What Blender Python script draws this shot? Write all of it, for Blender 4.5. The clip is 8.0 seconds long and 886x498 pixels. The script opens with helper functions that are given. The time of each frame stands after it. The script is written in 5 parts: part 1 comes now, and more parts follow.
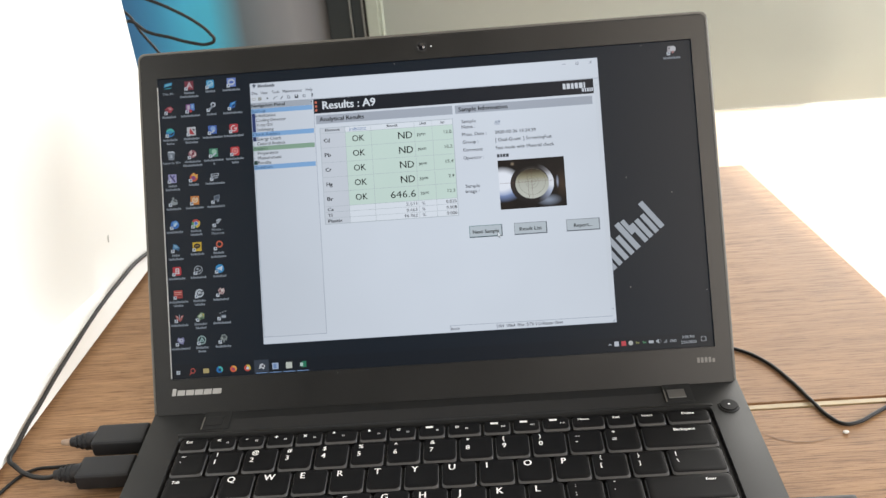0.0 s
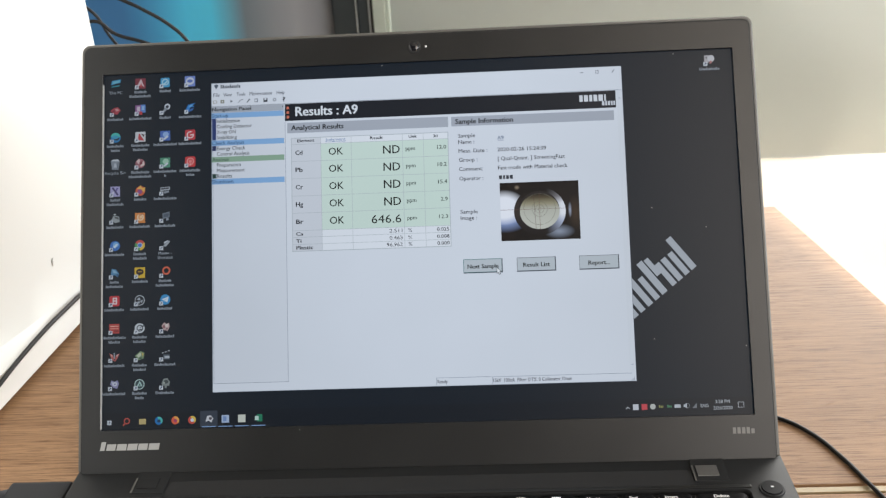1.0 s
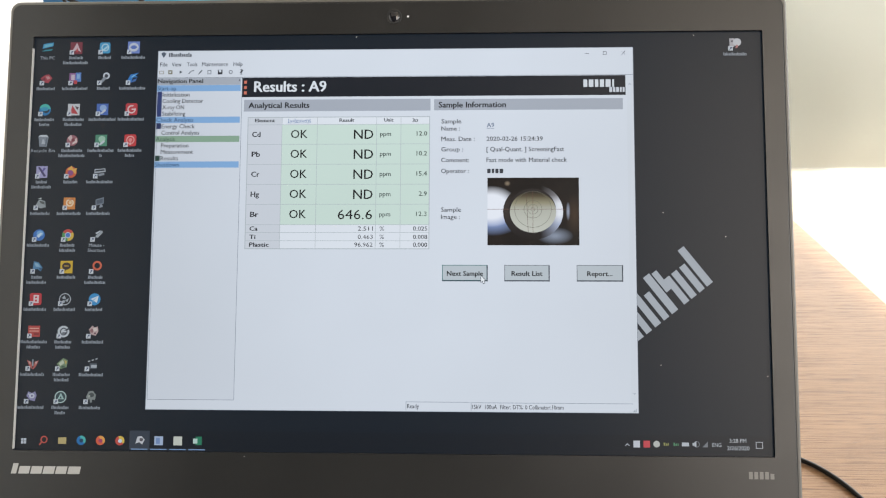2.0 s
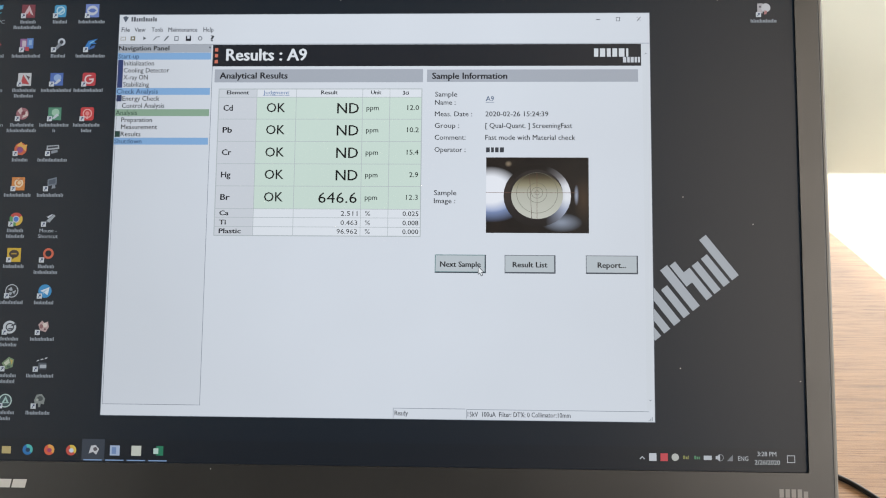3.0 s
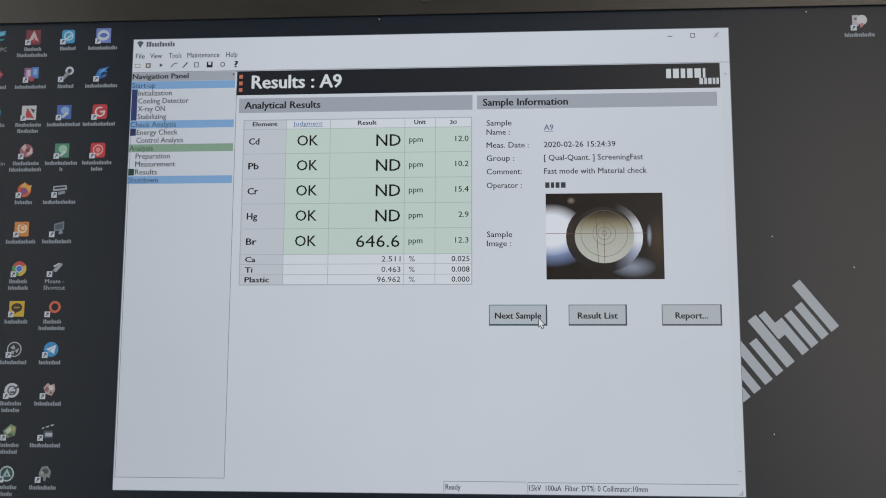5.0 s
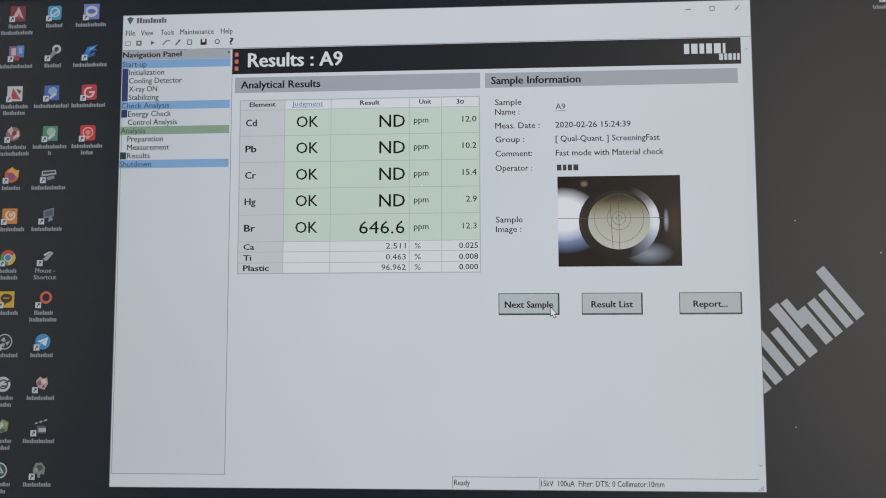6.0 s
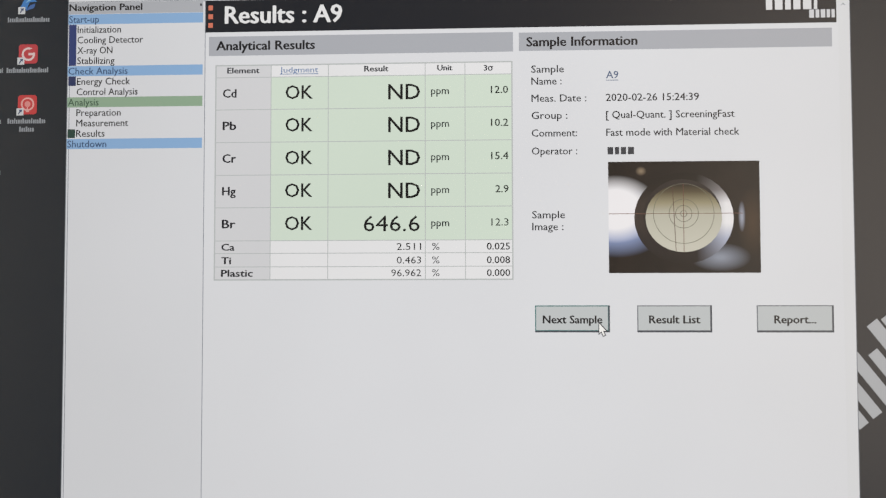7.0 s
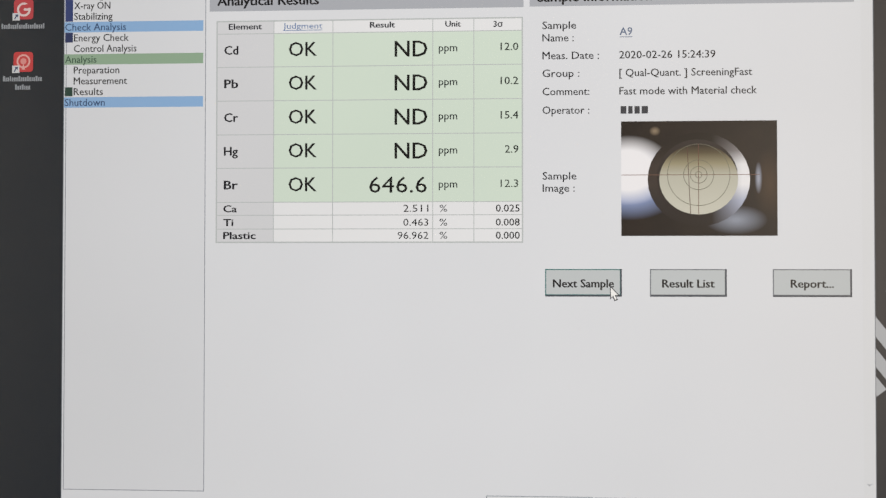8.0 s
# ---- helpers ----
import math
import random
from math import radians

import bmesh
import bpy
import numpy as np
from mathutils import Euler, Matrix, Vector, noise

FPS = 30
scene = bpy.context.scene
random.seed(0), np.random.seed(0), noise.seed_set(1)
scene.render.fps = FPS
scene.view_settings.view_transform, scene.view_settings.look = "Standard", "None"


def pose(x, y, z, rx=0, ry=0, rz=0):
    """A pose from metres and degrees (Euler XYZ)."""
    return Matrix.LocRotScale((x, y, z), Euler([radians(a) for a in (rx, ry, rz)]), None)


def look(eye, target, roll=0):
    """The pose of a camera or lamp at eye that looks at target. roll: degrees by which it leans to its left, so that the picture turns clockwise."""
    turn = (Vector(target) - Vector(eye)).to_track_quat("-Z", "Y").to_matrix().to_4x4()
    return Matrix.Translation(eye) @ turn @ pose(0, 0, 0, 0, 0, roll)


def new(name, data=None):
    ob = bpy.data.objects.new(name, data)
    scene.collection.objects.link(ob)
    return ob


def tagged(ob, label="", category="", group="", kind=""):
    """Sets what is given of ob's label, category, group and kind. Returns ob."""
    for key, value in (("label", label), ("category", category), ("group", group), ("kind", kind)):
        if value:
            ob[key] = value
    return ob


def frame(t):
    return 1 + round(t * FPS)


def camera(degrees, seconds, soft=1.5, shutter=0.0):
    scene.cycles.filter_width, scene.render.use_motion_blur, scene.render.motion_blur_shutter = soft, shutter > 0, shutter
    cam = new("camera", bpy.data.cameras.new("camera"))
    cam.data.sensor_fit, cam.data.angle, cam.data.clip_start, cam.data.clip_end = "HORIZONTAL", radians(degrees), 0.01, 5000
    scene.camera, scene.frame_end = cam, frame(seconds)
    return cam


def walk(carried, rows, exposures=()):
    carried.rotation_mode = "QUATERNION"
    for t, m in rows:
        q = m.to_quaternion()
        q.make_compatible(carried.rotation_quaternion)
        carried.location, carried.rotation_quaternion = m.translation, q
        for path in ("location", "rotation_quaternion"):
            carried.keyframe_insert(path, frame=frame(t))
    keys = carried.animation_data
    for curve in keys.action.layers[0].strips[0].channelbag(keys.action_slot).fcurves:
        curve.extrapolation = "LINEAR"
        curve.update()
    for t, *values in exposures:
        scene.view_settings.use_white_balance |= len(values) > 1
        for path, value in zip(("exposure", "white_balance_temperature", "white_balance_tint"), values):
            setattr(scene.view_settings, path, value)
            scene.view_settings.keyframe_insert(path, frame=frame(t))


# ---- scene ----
cam = camera(50.8, 8.0, soft=1.05)
PATH = [
    (0.0, 0.0289, -0.4218, 1.0939, 61.31, 4.55, 0.33),
    (0.5, 0.0311, -0.4191, 1.0938, 62.71, 4.05, 0.59),
    (0.7, 0.0318, -0.3979, 1.0804, 63.41, 3.65, 0.74),
    (0.9, 0.0326, -0.3713, 1.0629, 63.96, 3.25, 1.21),
    (1.0, 0.0333, -0.3484, 1.0493, 64.11, 2.95, 1.58),
    (1.2, 0.0345, -0.3232, 1.0363, 64.32, 2.57, 2.08),
    (1.5, 0.0362, -0.3034, 1.0272, 64.07, 1.88, 2.23),
    (2.0, 0.0379, -0.2918, 1.0229, 64.17, 1.00, 2.15),
    (2.2, 0.0379, -0.2855, 1.0173, 64.02, 0.81, 2.10),
    (3.3, 0.0380, -0.2487, 0.9956, 64.69, 0.63, 2.17),
    (3.5, 0.0375, -0.2438, 0.9949, 64.59, 0.65, 2.12),
    (4.0, 0.0320, -0.2299, 0.9937, 65.41, 1.28, 2.89),
    (4.5, 0.0274, -0.2208, 0.9927, 66.27, 1.73, 3.48),
    (4.7, 0.0267, -0.2188, 0.9900, 66.04, 1.66, 3.27),
    (5.8, 0.0245, -0.2090, 0.9912, 64.63, 2.04, 3.19),
    (6.0, 0.0234, -0.2026, 0.9905, 63.71, 2.09, 3.11),
    (6.5, 0.0156, -0.1713, 0.9813, 62.09, 2.06, 2.97),
    (6.8, 0.0120, -0.1556, 0.9787, 60.83, 1.82, 2.62),
    (7.0, 0.0107, -0.1491, 0.9777, 60.84, 1.65, 2.46),
    (7.5, 0.0110, -0.1395, 0.9730, 60.59, 1.21, 2.00),
    (8.0, 0.0091, -0.1455, 0.9720, 59.31, 1.62, 2.66),
]
EXPOSURE = [(0.0, 0.80, 6430, 10), (1.0, 0.70, 6300, 10), (1.5, 0.82, 6380, 10), (2.0, 0.89, 6480, 10), (3.5, 0.86, 6580, 10), (4.5, 0.58, 6530, 10), (6.0, 0.58, 6680, 10),
            (6.5, 0.63, 6850, 12), (7.0, 0.90, 7300, 13), (8.0, 0.88, 7400, 13)]
cam.data.dof.use_dof, cam.data.dof.focus_distance, cam.data.dof.aperture_fstop = True, 0.31, 40.0
walk(cam, [(t, pose(x, y, z, rx, ry, rz)) for t, x, y, z, rx, ry, rz in PATH], EXPOSURE)

# ---- world, sun and added daylight lamps ----
SUN_ELEVATION, SUN_WAY = radians(38), Vector((0.2170, -0.975, 0))
world = bpy.data.worlds.new("sky")
scene.world = world
world.use_nodes = True
sky = world.node_tree.nodes.new("ShaderNodeTexSky")
sky.sky_type, sky.sun_disc, sky.sun_elevation = "NISHITA", False, SUN_ELEVATION
sky.sun_rotation = math.atan2(-SUN_WAY.x, -SUN_WAY.y)
back = world.node_tree.nodes["Background"]
back.inputs["Strength"].default_value = 0.12
world.node_tree.links.new(sky.outputs["Color"], back.inputs["Color"])

sun = new("sun", bpy.data.lights.new("sun", "SUN"))
sun.data.energy, sun.data.angle, sun.data.color = 4.5, radians(0.6), (1.0, 0.91, 0.76)
way = SUN_WAY.normalized() * math.cos(SUN_ELEVATION) - Vector((0, 0, math.sin(SUN_ELEVATION)))
sun.matrix_world = look((0, 6, 6), Vector((0, 6, 6)) + way)


def added_area_light(name, eye, target, width, height, watts, colour):
    """Area lamp added at an unseen opening in place of daylight."""
    lamp = new(name, bpy.data.lights.new(name, "AREA"))
    lamp.data.shape, lamp.data.size, lamp.data.size_y = "RECTANGLE", width, height
    lamp.data.energy, lamp.data.color = watts, colour
    lamp.matrix_world = look(eye, target)
    return lamp


# added at an unseen side opening to light the instrument and table
added_area_light("side_fill", (2.12, -0.55, 1.50), (0, -0.3, 1.1), 2.2, 1.0, 38, (1.0, 0.99, 0.97))
added_area_light("daylight_back", (1.36, 2.28, 1.75), (0.7, 0, 0.8), 1.35, 2.0, 53, (1.0, 0.95, 0.86))
# added behind the camera for the warm reflection on the screen's right
added_area_light("rear_fill", (1.46, -2.46, 2.86), (1.46, 0, 2.86), 1.20, 2.56, 41, (1.0, 0.86, 0.70))


# ---- materials ----
def lin(c):
    """Linear colour of an 8-bit display colour."""
    return tuple(v / 255 / 12.92 if v <= 10 else ((v / 255 + 0.055) / 1.055) ** 2.4 for v in c)


class Nodes:
    """A small wrapper for a node material."""

    def __init__(self, name):
        self.mat = bpy.data.materials.new(name)
        self.mat.use_nodes = True
        self.tree = self.mat.node_tree
        self.bsdf = self.tree.nodes["Principled BSDF"]

    def add(self, kind, **values):
        n = self.tree.nodes.new("ShaderNode" + kind)
        for k, v in values.items():
            n.inputs[k.replace("_", " ")].default_value = v
        return n

    def link(self, a, b):
        self.tree.links.new(a, b)

    def coords(self, scale=(1, 1, 1), kind="Object"):
        tc, mp = self.add("TexCoord"), self.add("Mapping")
        mp.inputs["Scale"].default_value = scale
        self.link(tc.outputs[kind], mp.inputs["Vector"])
        return mp.outputs["Vector"]

    def noise(self, vec, scale, detail=4.0, rough=0.55):
        n = self.add("TexNoise", Scale=scale, Detail=detail, Roughness=rough)
        self.link(vec, n.inputs["Vector"])
        return n.outputs["Fac"]

    def ramp(self, fac, stops):
        r = self.add("ValToRGB")
        e = r.color_ramp.elements
        while len(e) < len(stops):
            e.new(0.5)
        for el, (pos, col) in zip(e, stops):
            el.position, el.color = pos, (*col, 1)
        self.link(fac, r.inputs["Fac"])
        return r.outputs["Color"]

    def mix(self, a, b, fac, mode="MIX"):
        m = self.tree.nodes.new("ShaderNodeMix")
        m.data_type, m.blend_type = "RGBA", mode
        for sock, v in ((m.inputs[6], a), (m.inputs[7], b), (m.inputs[0], fac)):
            if isinstance(v, bpy.types.NodeSocket):
                self.link(v, sock)
            else:
                sock.default_value = v if isinstance(v, float) else (*v, 1)
        return m.outputs[2]

    def bump(self, fac, strength, distance):
        b = self.add("Bump", Strength=strength, Distance=distance)
        self.link(fac, b.inputs["Height"])
        self.link(b.outputs["Normal"], self.bsdf.inputs["Normal"])

    def spread(self, fac, low, high):
        m = self.add("MapRange")
        m.inputs["To Min"].default_value, m.inputs["To Max"].default_value = low, high
        self.link(fac, m.inputs["Value"])
        return m.outputs["Result"]


def plastic(name, colour, rough, grain=2500, lift=0.25, stain=0.25, specular=0.5, tiny=0.00006):
    """Moulded plastic with fine grain, finger marks and a little dust."""
    n = Nodes(name)
    vec = n.coords()
    big, fine = n.noise(vec, 22, 5), n.noise(vec, grain, 2)
    pale = tuple(min(1, c * (1 + stain) + 0.004) for c in colour)
    n.link(n.mix(colour, pale, n.spread(big, 0.0, 1.0)), n.bsdf.inputs["Base Color"])
    n.link(n.spread(big, rough - 0.08, rough + 0.1), n.bsdf.inputs["Roughness"])
    n.bsdf.inputs["Specular IOR Level"].default_value = specular
    n.bump(fine, lift, tiny)
    return n.mat


def wood(name, light, dark):
    """Fine straight-grained laminate, the grain running along x."""
    n = Nodes(name)
    long = n.noise(n.coords((3, 60, 60)), 2.2, 6, 0.6)
    fine = n.noise(n.coords((13, 640, 640)), 1.6, 5, 0.7)
    pores = n.noise(n.coords((70, 1000, 1000)), 1.0, 3, 0.6)
    cloud = n.noise(n.coords((1.5, 5, 5)), 1.6, 3)
    base = n.ramp(long, [(0.28, dark), (0.52, tuple((a + b) / 2 for a, b in zip(light, dark))), (0.75, light)])
    base = n.mix(base, n.ramp(fine, [(0.38, (0.46, 0.39, 0.33)), (0.54, (1, 1, 1))]), 0.85, "MULTIPLY")
    base = n.mix(base, n.ramp(pores, [(0.34, (0.36, 0.30, 0.25)), (0.48, (1, 1, 1))]), 0.6, "MULTIPLY")
    base = n.mix(base, n.ramp(cloud, [(0.3, (0.86, 0.84, 0.82)), (0.7, (1, 1, 1))]), 0.5, "MULTIPLY")
    n.link(base, n.bsdf.inputs["Base Color"])
    n.link(n.spread(fine, 0.40, 0.60), n.bsdf.inputs["Roughness"])
    n.bsdf.inputs["Specular IOR Level"].default_value = 0.22
    n.bump(fine, 0.3, 0.0004)
    return n.mat


def metal(name, colour, rough):
    n = Nodes(name)
    fac = n.noise(n.coords((40, 40, 4)), 12, 4)
    n.bsdf.inputs["Base Color"].default_value = (*colour, 1)
    n.bsdf.inputs["Metallic"].default_value = 1.0
    n.link(n.spread(fac, rough - 0.08, rough + 0.12), n.bsdf.inputs["Roughness"])
    return n.mat


def plaster(name, colour, rough=0.8, scale=6):
    n = Nodes(name)
    vec = n.coords()
    big, fine = n.noise(vec, scale, 5), n.noise(vec, 180, 3)
    n.link(n.mix(tuple(c * 0.88 for c in colour), colour, big), n.bsdf.inputs["Base Color"])
    n.bsdf.inputs["Roughness"].default_value = rough
    n.bump(fine, 0.15, 0.002)
    return n.mat


BLACK = plastic("soft_black_plastic", (0.0110, 0.0114, 0.0116), 0.52, specular=0.28)
BEZEL = plastic("graphite_bezel_plastic", (0.0092, 0.0094, 0.0092), 0.32, stain=0.35, specular=0.46)
SHELL = plastic("lid_cover_plastic", (0.09, 0.086, 0.076), 0.40)
GASKET = plastic("rubber", (0.008, 0.008, 0.008), 0.7)
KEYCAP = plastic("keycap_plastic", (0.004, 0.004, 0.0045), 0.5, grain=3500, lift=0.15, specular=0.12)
# paler than the caps: the rim highlight is put into the colour
KEY_EDGE = plastic("key_edge_highlight", (0.045, 0.045, 0.046), 0.3, grain=3500, lift=0.1)
LEGEND = plastic("white_key_print", (0.9, 0.9, 0.9), 0.5, stain=0.0)
STEEL = metal("hinge_steel", (0.42, 0.42, 0.42), 0.38)
BADGE = plastic("silver_print", (0.33, 0.33, 0.32), 0.35, stain=0.05)
BADGE_DIM = plastic("grey_print", (0.15, 0.146, 0.14), 0.4, stain=0.05)
LENS = plastic("lens_glass", (0.004, 0.004, 0.006), 0.08, lift=0.0, specular=0.8)
RED = plastic("red_rubber", (0.45, 0.02, 0.02), 0.7)
CORD = plastic("cable_sheath", (0.006, 0.006, 0.006), 0.5, specular=0.3)
PLUG = plastic("plug_moulding", (0.012, 0.0125, 0.014), 0.5, specular=0.3)
TAN = plastic("tan_cable_core", (0.30, 0.22, 0.16), 0.6)
PALE = plastic("white_enamel", (0.745, 0.76, 0.745), 0.42, grain=700, stain=0.02, tiny=0.00012)
SPECK = plastic("pale_dust", (0.75, 0.74, 0.70), 0.8, stain=0.0)
WOOD = wood("table_laminate", (0.395, 0.240, 0.130), (0.275, 0.160, 0.084))
BRASS = plastic("yellow_edge_strip", (0.30, 0.23, 0.12), 0.45, grain=400)
DARK_METAL = plastic("dark_painted_metal", (0.018, 0.024, 0.026), 0.38, grain=300)
PALE_METAL = plastic("pale_green_aluminium", (0.30, 0.335, 0.29), 0.4, grain=300)
GREY_METAL = plastic("grey_anodised_bead", (0.22, 0.23, 0.22), 0.4, grain=300)
SCRATCH = plastic("scratched_laminate_core", (0.19, 0.12, 0.075), 0.7, grain=500)
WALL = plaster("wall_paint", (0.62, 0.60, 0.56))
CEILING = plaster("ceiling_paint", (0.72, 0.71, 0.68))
# for unseen walls, dark so that the screen's reflections stay dim
DARK_WALL = plaster("reflection_dimming_wall", (0.10, 0.10, 0.108))
FLOOR = plaster("cream_floor_tile", (0.38, 0.318, 0.255), 0.35, 3)
GROUND = plaster("outdoor_paving", (0.50, 0.46, 0.40), 0.9, 0.6)
GREY_STONE = plaster("grey_concrete", (0.36, 0.36, 0.34), 0.9, 3)
frost = Nodes("frosted_glass")
frost.bsdf.inputs["Base Color"].default_value = (0.50, 0.525, 0.50, 1)
frost.bsdf.inputs["Metallic"].default_value = 0.32
frost.bsdf.inputs["Transmission Weight"].default_value = 1.0
frost.bsdf.inputs["IOR"].default_value = 1.3
frost.link(frost.spread(frost.noise(frost.coords(), 3, 3), 0.45, 0.62), frost.bsdf.inputs["Roughness"])
FROST = frost.mat
TABLE_STEEL = plastic("table_leg_paint", (0.05, 0.05, 0.05), 0.4, grain=300)


def blurred_view_material():
    """Colour from deep blue through cyan to a cool grey along x, in place of a blurred view."""
    n = Nodes("blue_to_grey_blur")
    tc = n.add("TexCoord")
    sep = n.add("SeparateXYZ")
    n.link(tc.outputs["Object"], sep.inputs[0])
    fac = n.add("MapRange")
    fac.inputs["From Min"].default_value, fac.inputs["From Max"].default_value = -1.0, -0.385
    n.link(sep.outputs["X"], fac.inputs["Value"])
    wob = n.noise(n.coords((3, 3, 1.2)), 2, 3)
    col = n.ramp(fac.outputs["Result"], [(0.0, (0.07, 0.22, 0.46)), (0.15, (0.08, 0.36, 0.64)), (0.30, (0.10, 0.58, 0.86)),
                                         (0.42, (0.10, 0.58, 0.82)), (0.58, (0.16, 0.195, 0.22)), (0.82, (0.30, 0.31, 0.33)), (1.0, (0.17, 0.175, 0.185))])
    n.link(n.mix(col, n.ramp(wob, [(0.3, (0.8, 0.8, 0.8)), (0.7, (1, 1, 1))]), 0.5, "MULTIPLY"), n.bsdf.inputs["Base Color"])
    n.bsdf.inputs["Roughness"].default_value = 0.35
    return n.mat


BLURRED_VIEW = blurred_view_material()

SCREEN_LEVEL = 0.50
TINT = (0.95, 1.0, 1.04)
lit_cache = {}


def viewing_falloff(n):
    """Viewing falloff painted into the emission: weaker towards its lower edge and sides, with faint clouds."""
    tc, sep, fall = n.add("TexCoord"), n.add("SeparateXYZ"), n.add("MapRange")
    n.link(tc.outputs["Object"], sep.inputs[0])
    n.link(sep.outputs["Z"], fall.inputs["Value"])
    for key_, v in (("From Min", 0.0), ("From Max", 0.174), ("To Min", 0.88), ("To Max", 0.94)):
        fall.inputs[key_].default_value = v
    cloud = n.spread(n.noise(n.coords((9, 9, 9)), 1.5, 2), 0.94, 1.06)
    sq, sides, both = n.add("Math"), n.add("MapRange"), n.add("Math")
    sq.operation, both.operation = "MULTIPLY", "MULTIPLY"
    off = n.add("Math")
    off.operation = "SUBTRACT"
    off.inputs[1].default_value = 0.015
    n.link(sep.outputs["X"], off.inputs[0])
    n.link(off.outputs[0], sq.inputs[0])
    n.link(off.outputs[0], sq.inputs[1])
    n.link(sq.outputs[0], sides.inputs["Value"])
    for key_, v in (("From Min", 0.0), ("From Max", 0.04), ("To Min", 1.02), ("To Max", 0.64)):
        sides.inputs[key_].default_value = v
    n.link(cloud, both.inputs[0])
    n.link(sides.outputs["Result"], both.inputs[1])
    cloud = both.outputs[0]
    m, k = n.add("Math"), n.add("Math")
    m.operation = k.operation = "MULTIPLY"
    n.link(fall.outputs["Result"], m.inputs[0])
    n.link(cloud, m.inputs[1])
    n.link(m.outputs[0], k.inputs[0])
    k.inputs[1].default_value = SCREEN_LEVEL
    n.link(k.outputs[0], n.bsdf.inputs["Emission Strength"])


def tinted(c):
    return tuple(a * b for a, b in zip(lin(c), TINT))


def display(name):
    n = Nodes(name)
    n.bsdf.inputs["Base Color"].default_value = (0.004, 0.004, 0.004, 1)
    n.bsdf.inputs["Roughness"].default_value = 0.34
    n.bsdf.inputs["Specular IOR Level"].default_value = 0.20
    viewing_falloff(n)
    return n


def lit(*c):
    """A colour that the display gives off behind its matte front."""
    if c not in lit_cache:
        n = display("display_colour")
        n.bsdf.inputs["Emission Color"].default_value = (*tinted(c), 1)
        lit_cache[c] = n.mat
    return lit_cache[c]


# ---- helpers for meshes ----
def mesh_of(bm, name, material, smooth=False):
    me = bpy.data.meshes.new(name)
    bm.to_mesh(me)
    bm.free()
    me.materials.append(material)
    if smooth:
        me.shade_smooth()
    return me


def part(name, bm, material, parent=None, label="", matrix=None, smooth=False):
    me = bm if isinstance(bm, bpy.types.Mesh) else mesh_of(bm, name, material, smooth)
    ob = new(name, me)
    if parent is not None:
        ob.parent = parent
    if matrix is not None:
        ob.matrix_local = matrix
    return tagged(ob, label)


def empty(name, m, label, category, group=""):
    ob = new(name)
    ob.empty_display_size = 0.05
    ob.matrix_world = m
    return tagged(ob, label, category, group)


def add_box(bm, x0, x1, y0, y1, z0, z1, bevel=0.0, segments=2):
    made = bmesh.ops.create_cube(bm, size=1.0)
    verts = made["verts"]
    for v in verts:
        v.co = Vector(((x0 + x1) / 2 + v.co.x * (x1 - x0), (y0 + y1) / 2 + v.co.y * (y1 - y0), (z0 + z1) / 2 + v.co.z * (z1 - z0)))
    if bevel:
        edges = list({e for v in verts for e in v.link_edges})
        bmesh.ops.bevel(bm, geom=edges, offset=bevel, segments=segments, affect="EDGES", profile=0.6)
    return bm


def box(*a, **k):
    return add_box(bmesh.new(), *a, **k)


def outline(x0, x1, z0, z1, r, n=5, low=None):
    """Points round a rectangle with rounded corners, anticlockwise; low: a radius of its own for the lower corners."""
    pts = []
    top, low = r, r if low is None else low
    for cx, cz, start, r in ((x1 - low, z0 + low, -90, low), (x1 - top, z1 - top, 0, top), (x0 + top, z1 - top, 90, top), (x0 + low, z0 + low, 180, low)):
        for i in range(n + 1):
            a = radians(start + 90 * i / n)
            pts.append((cx + r * math.cos(a), cz + r * math.sin(a)))
    return pts


def slab_xz(loops, close_front=True, close_back=True):
    """A solid from rings of points: loops of (points in x and z, y), from front to back, all of one length."""
    bm = bmesh.new()
    rings = [[bm.verts.new((x, y, z)) for x, z in pts] for pts, y in loops]
    n = len(rings[0])
    for a, b in zip(rings, rings[1:]):
        for i in range(n):
            bm.faces.new((a[i], b[i], b[(i + 1) % n], a[(i + 1) % n]))
    if close_front:
        bm.faces.new(rings[0])
    if close_back:
        bm.faces.new(rings[-1][::-1])
    bmesh.ops.recalc_face_normals(bm, faces=bm.faces)
    return bm


def tube(name, points, radius, material, parent=None, label="", category="", resolution=6):
    """A round cable along a smooth line through the points."""
    cu = bpy.data.curves.new(name, "CURVE")
    cu.dimensions, cu.bevel_depth, cu.bevel_resolution, cu.resolution_u, cu.use_fill_caps = "3D", radius, 3, resolution, True
    sp = cu.splines.new("BEZIER")
    sp.bezier_points.add(len(points) - 1)
    for b, p in zip(sp.bezier_points, points):
        b.co, b.handle_left_type, b.handle_right_type = p, "AUTO", "AUTO"
    temp = bpy.data.objects.new(name, cu)
    me = bpy.data.meshes.new_from_object(temp)
    bpy.data.objects.remove(temp)
    me.materials.clear()
    me.materials.append(material)
    me.shade_smooth()
    ob = new(name, me)
    if parent is not None:
        ob.parent = parent
    return tagged(ob, label, category)


glyph_cache = {}


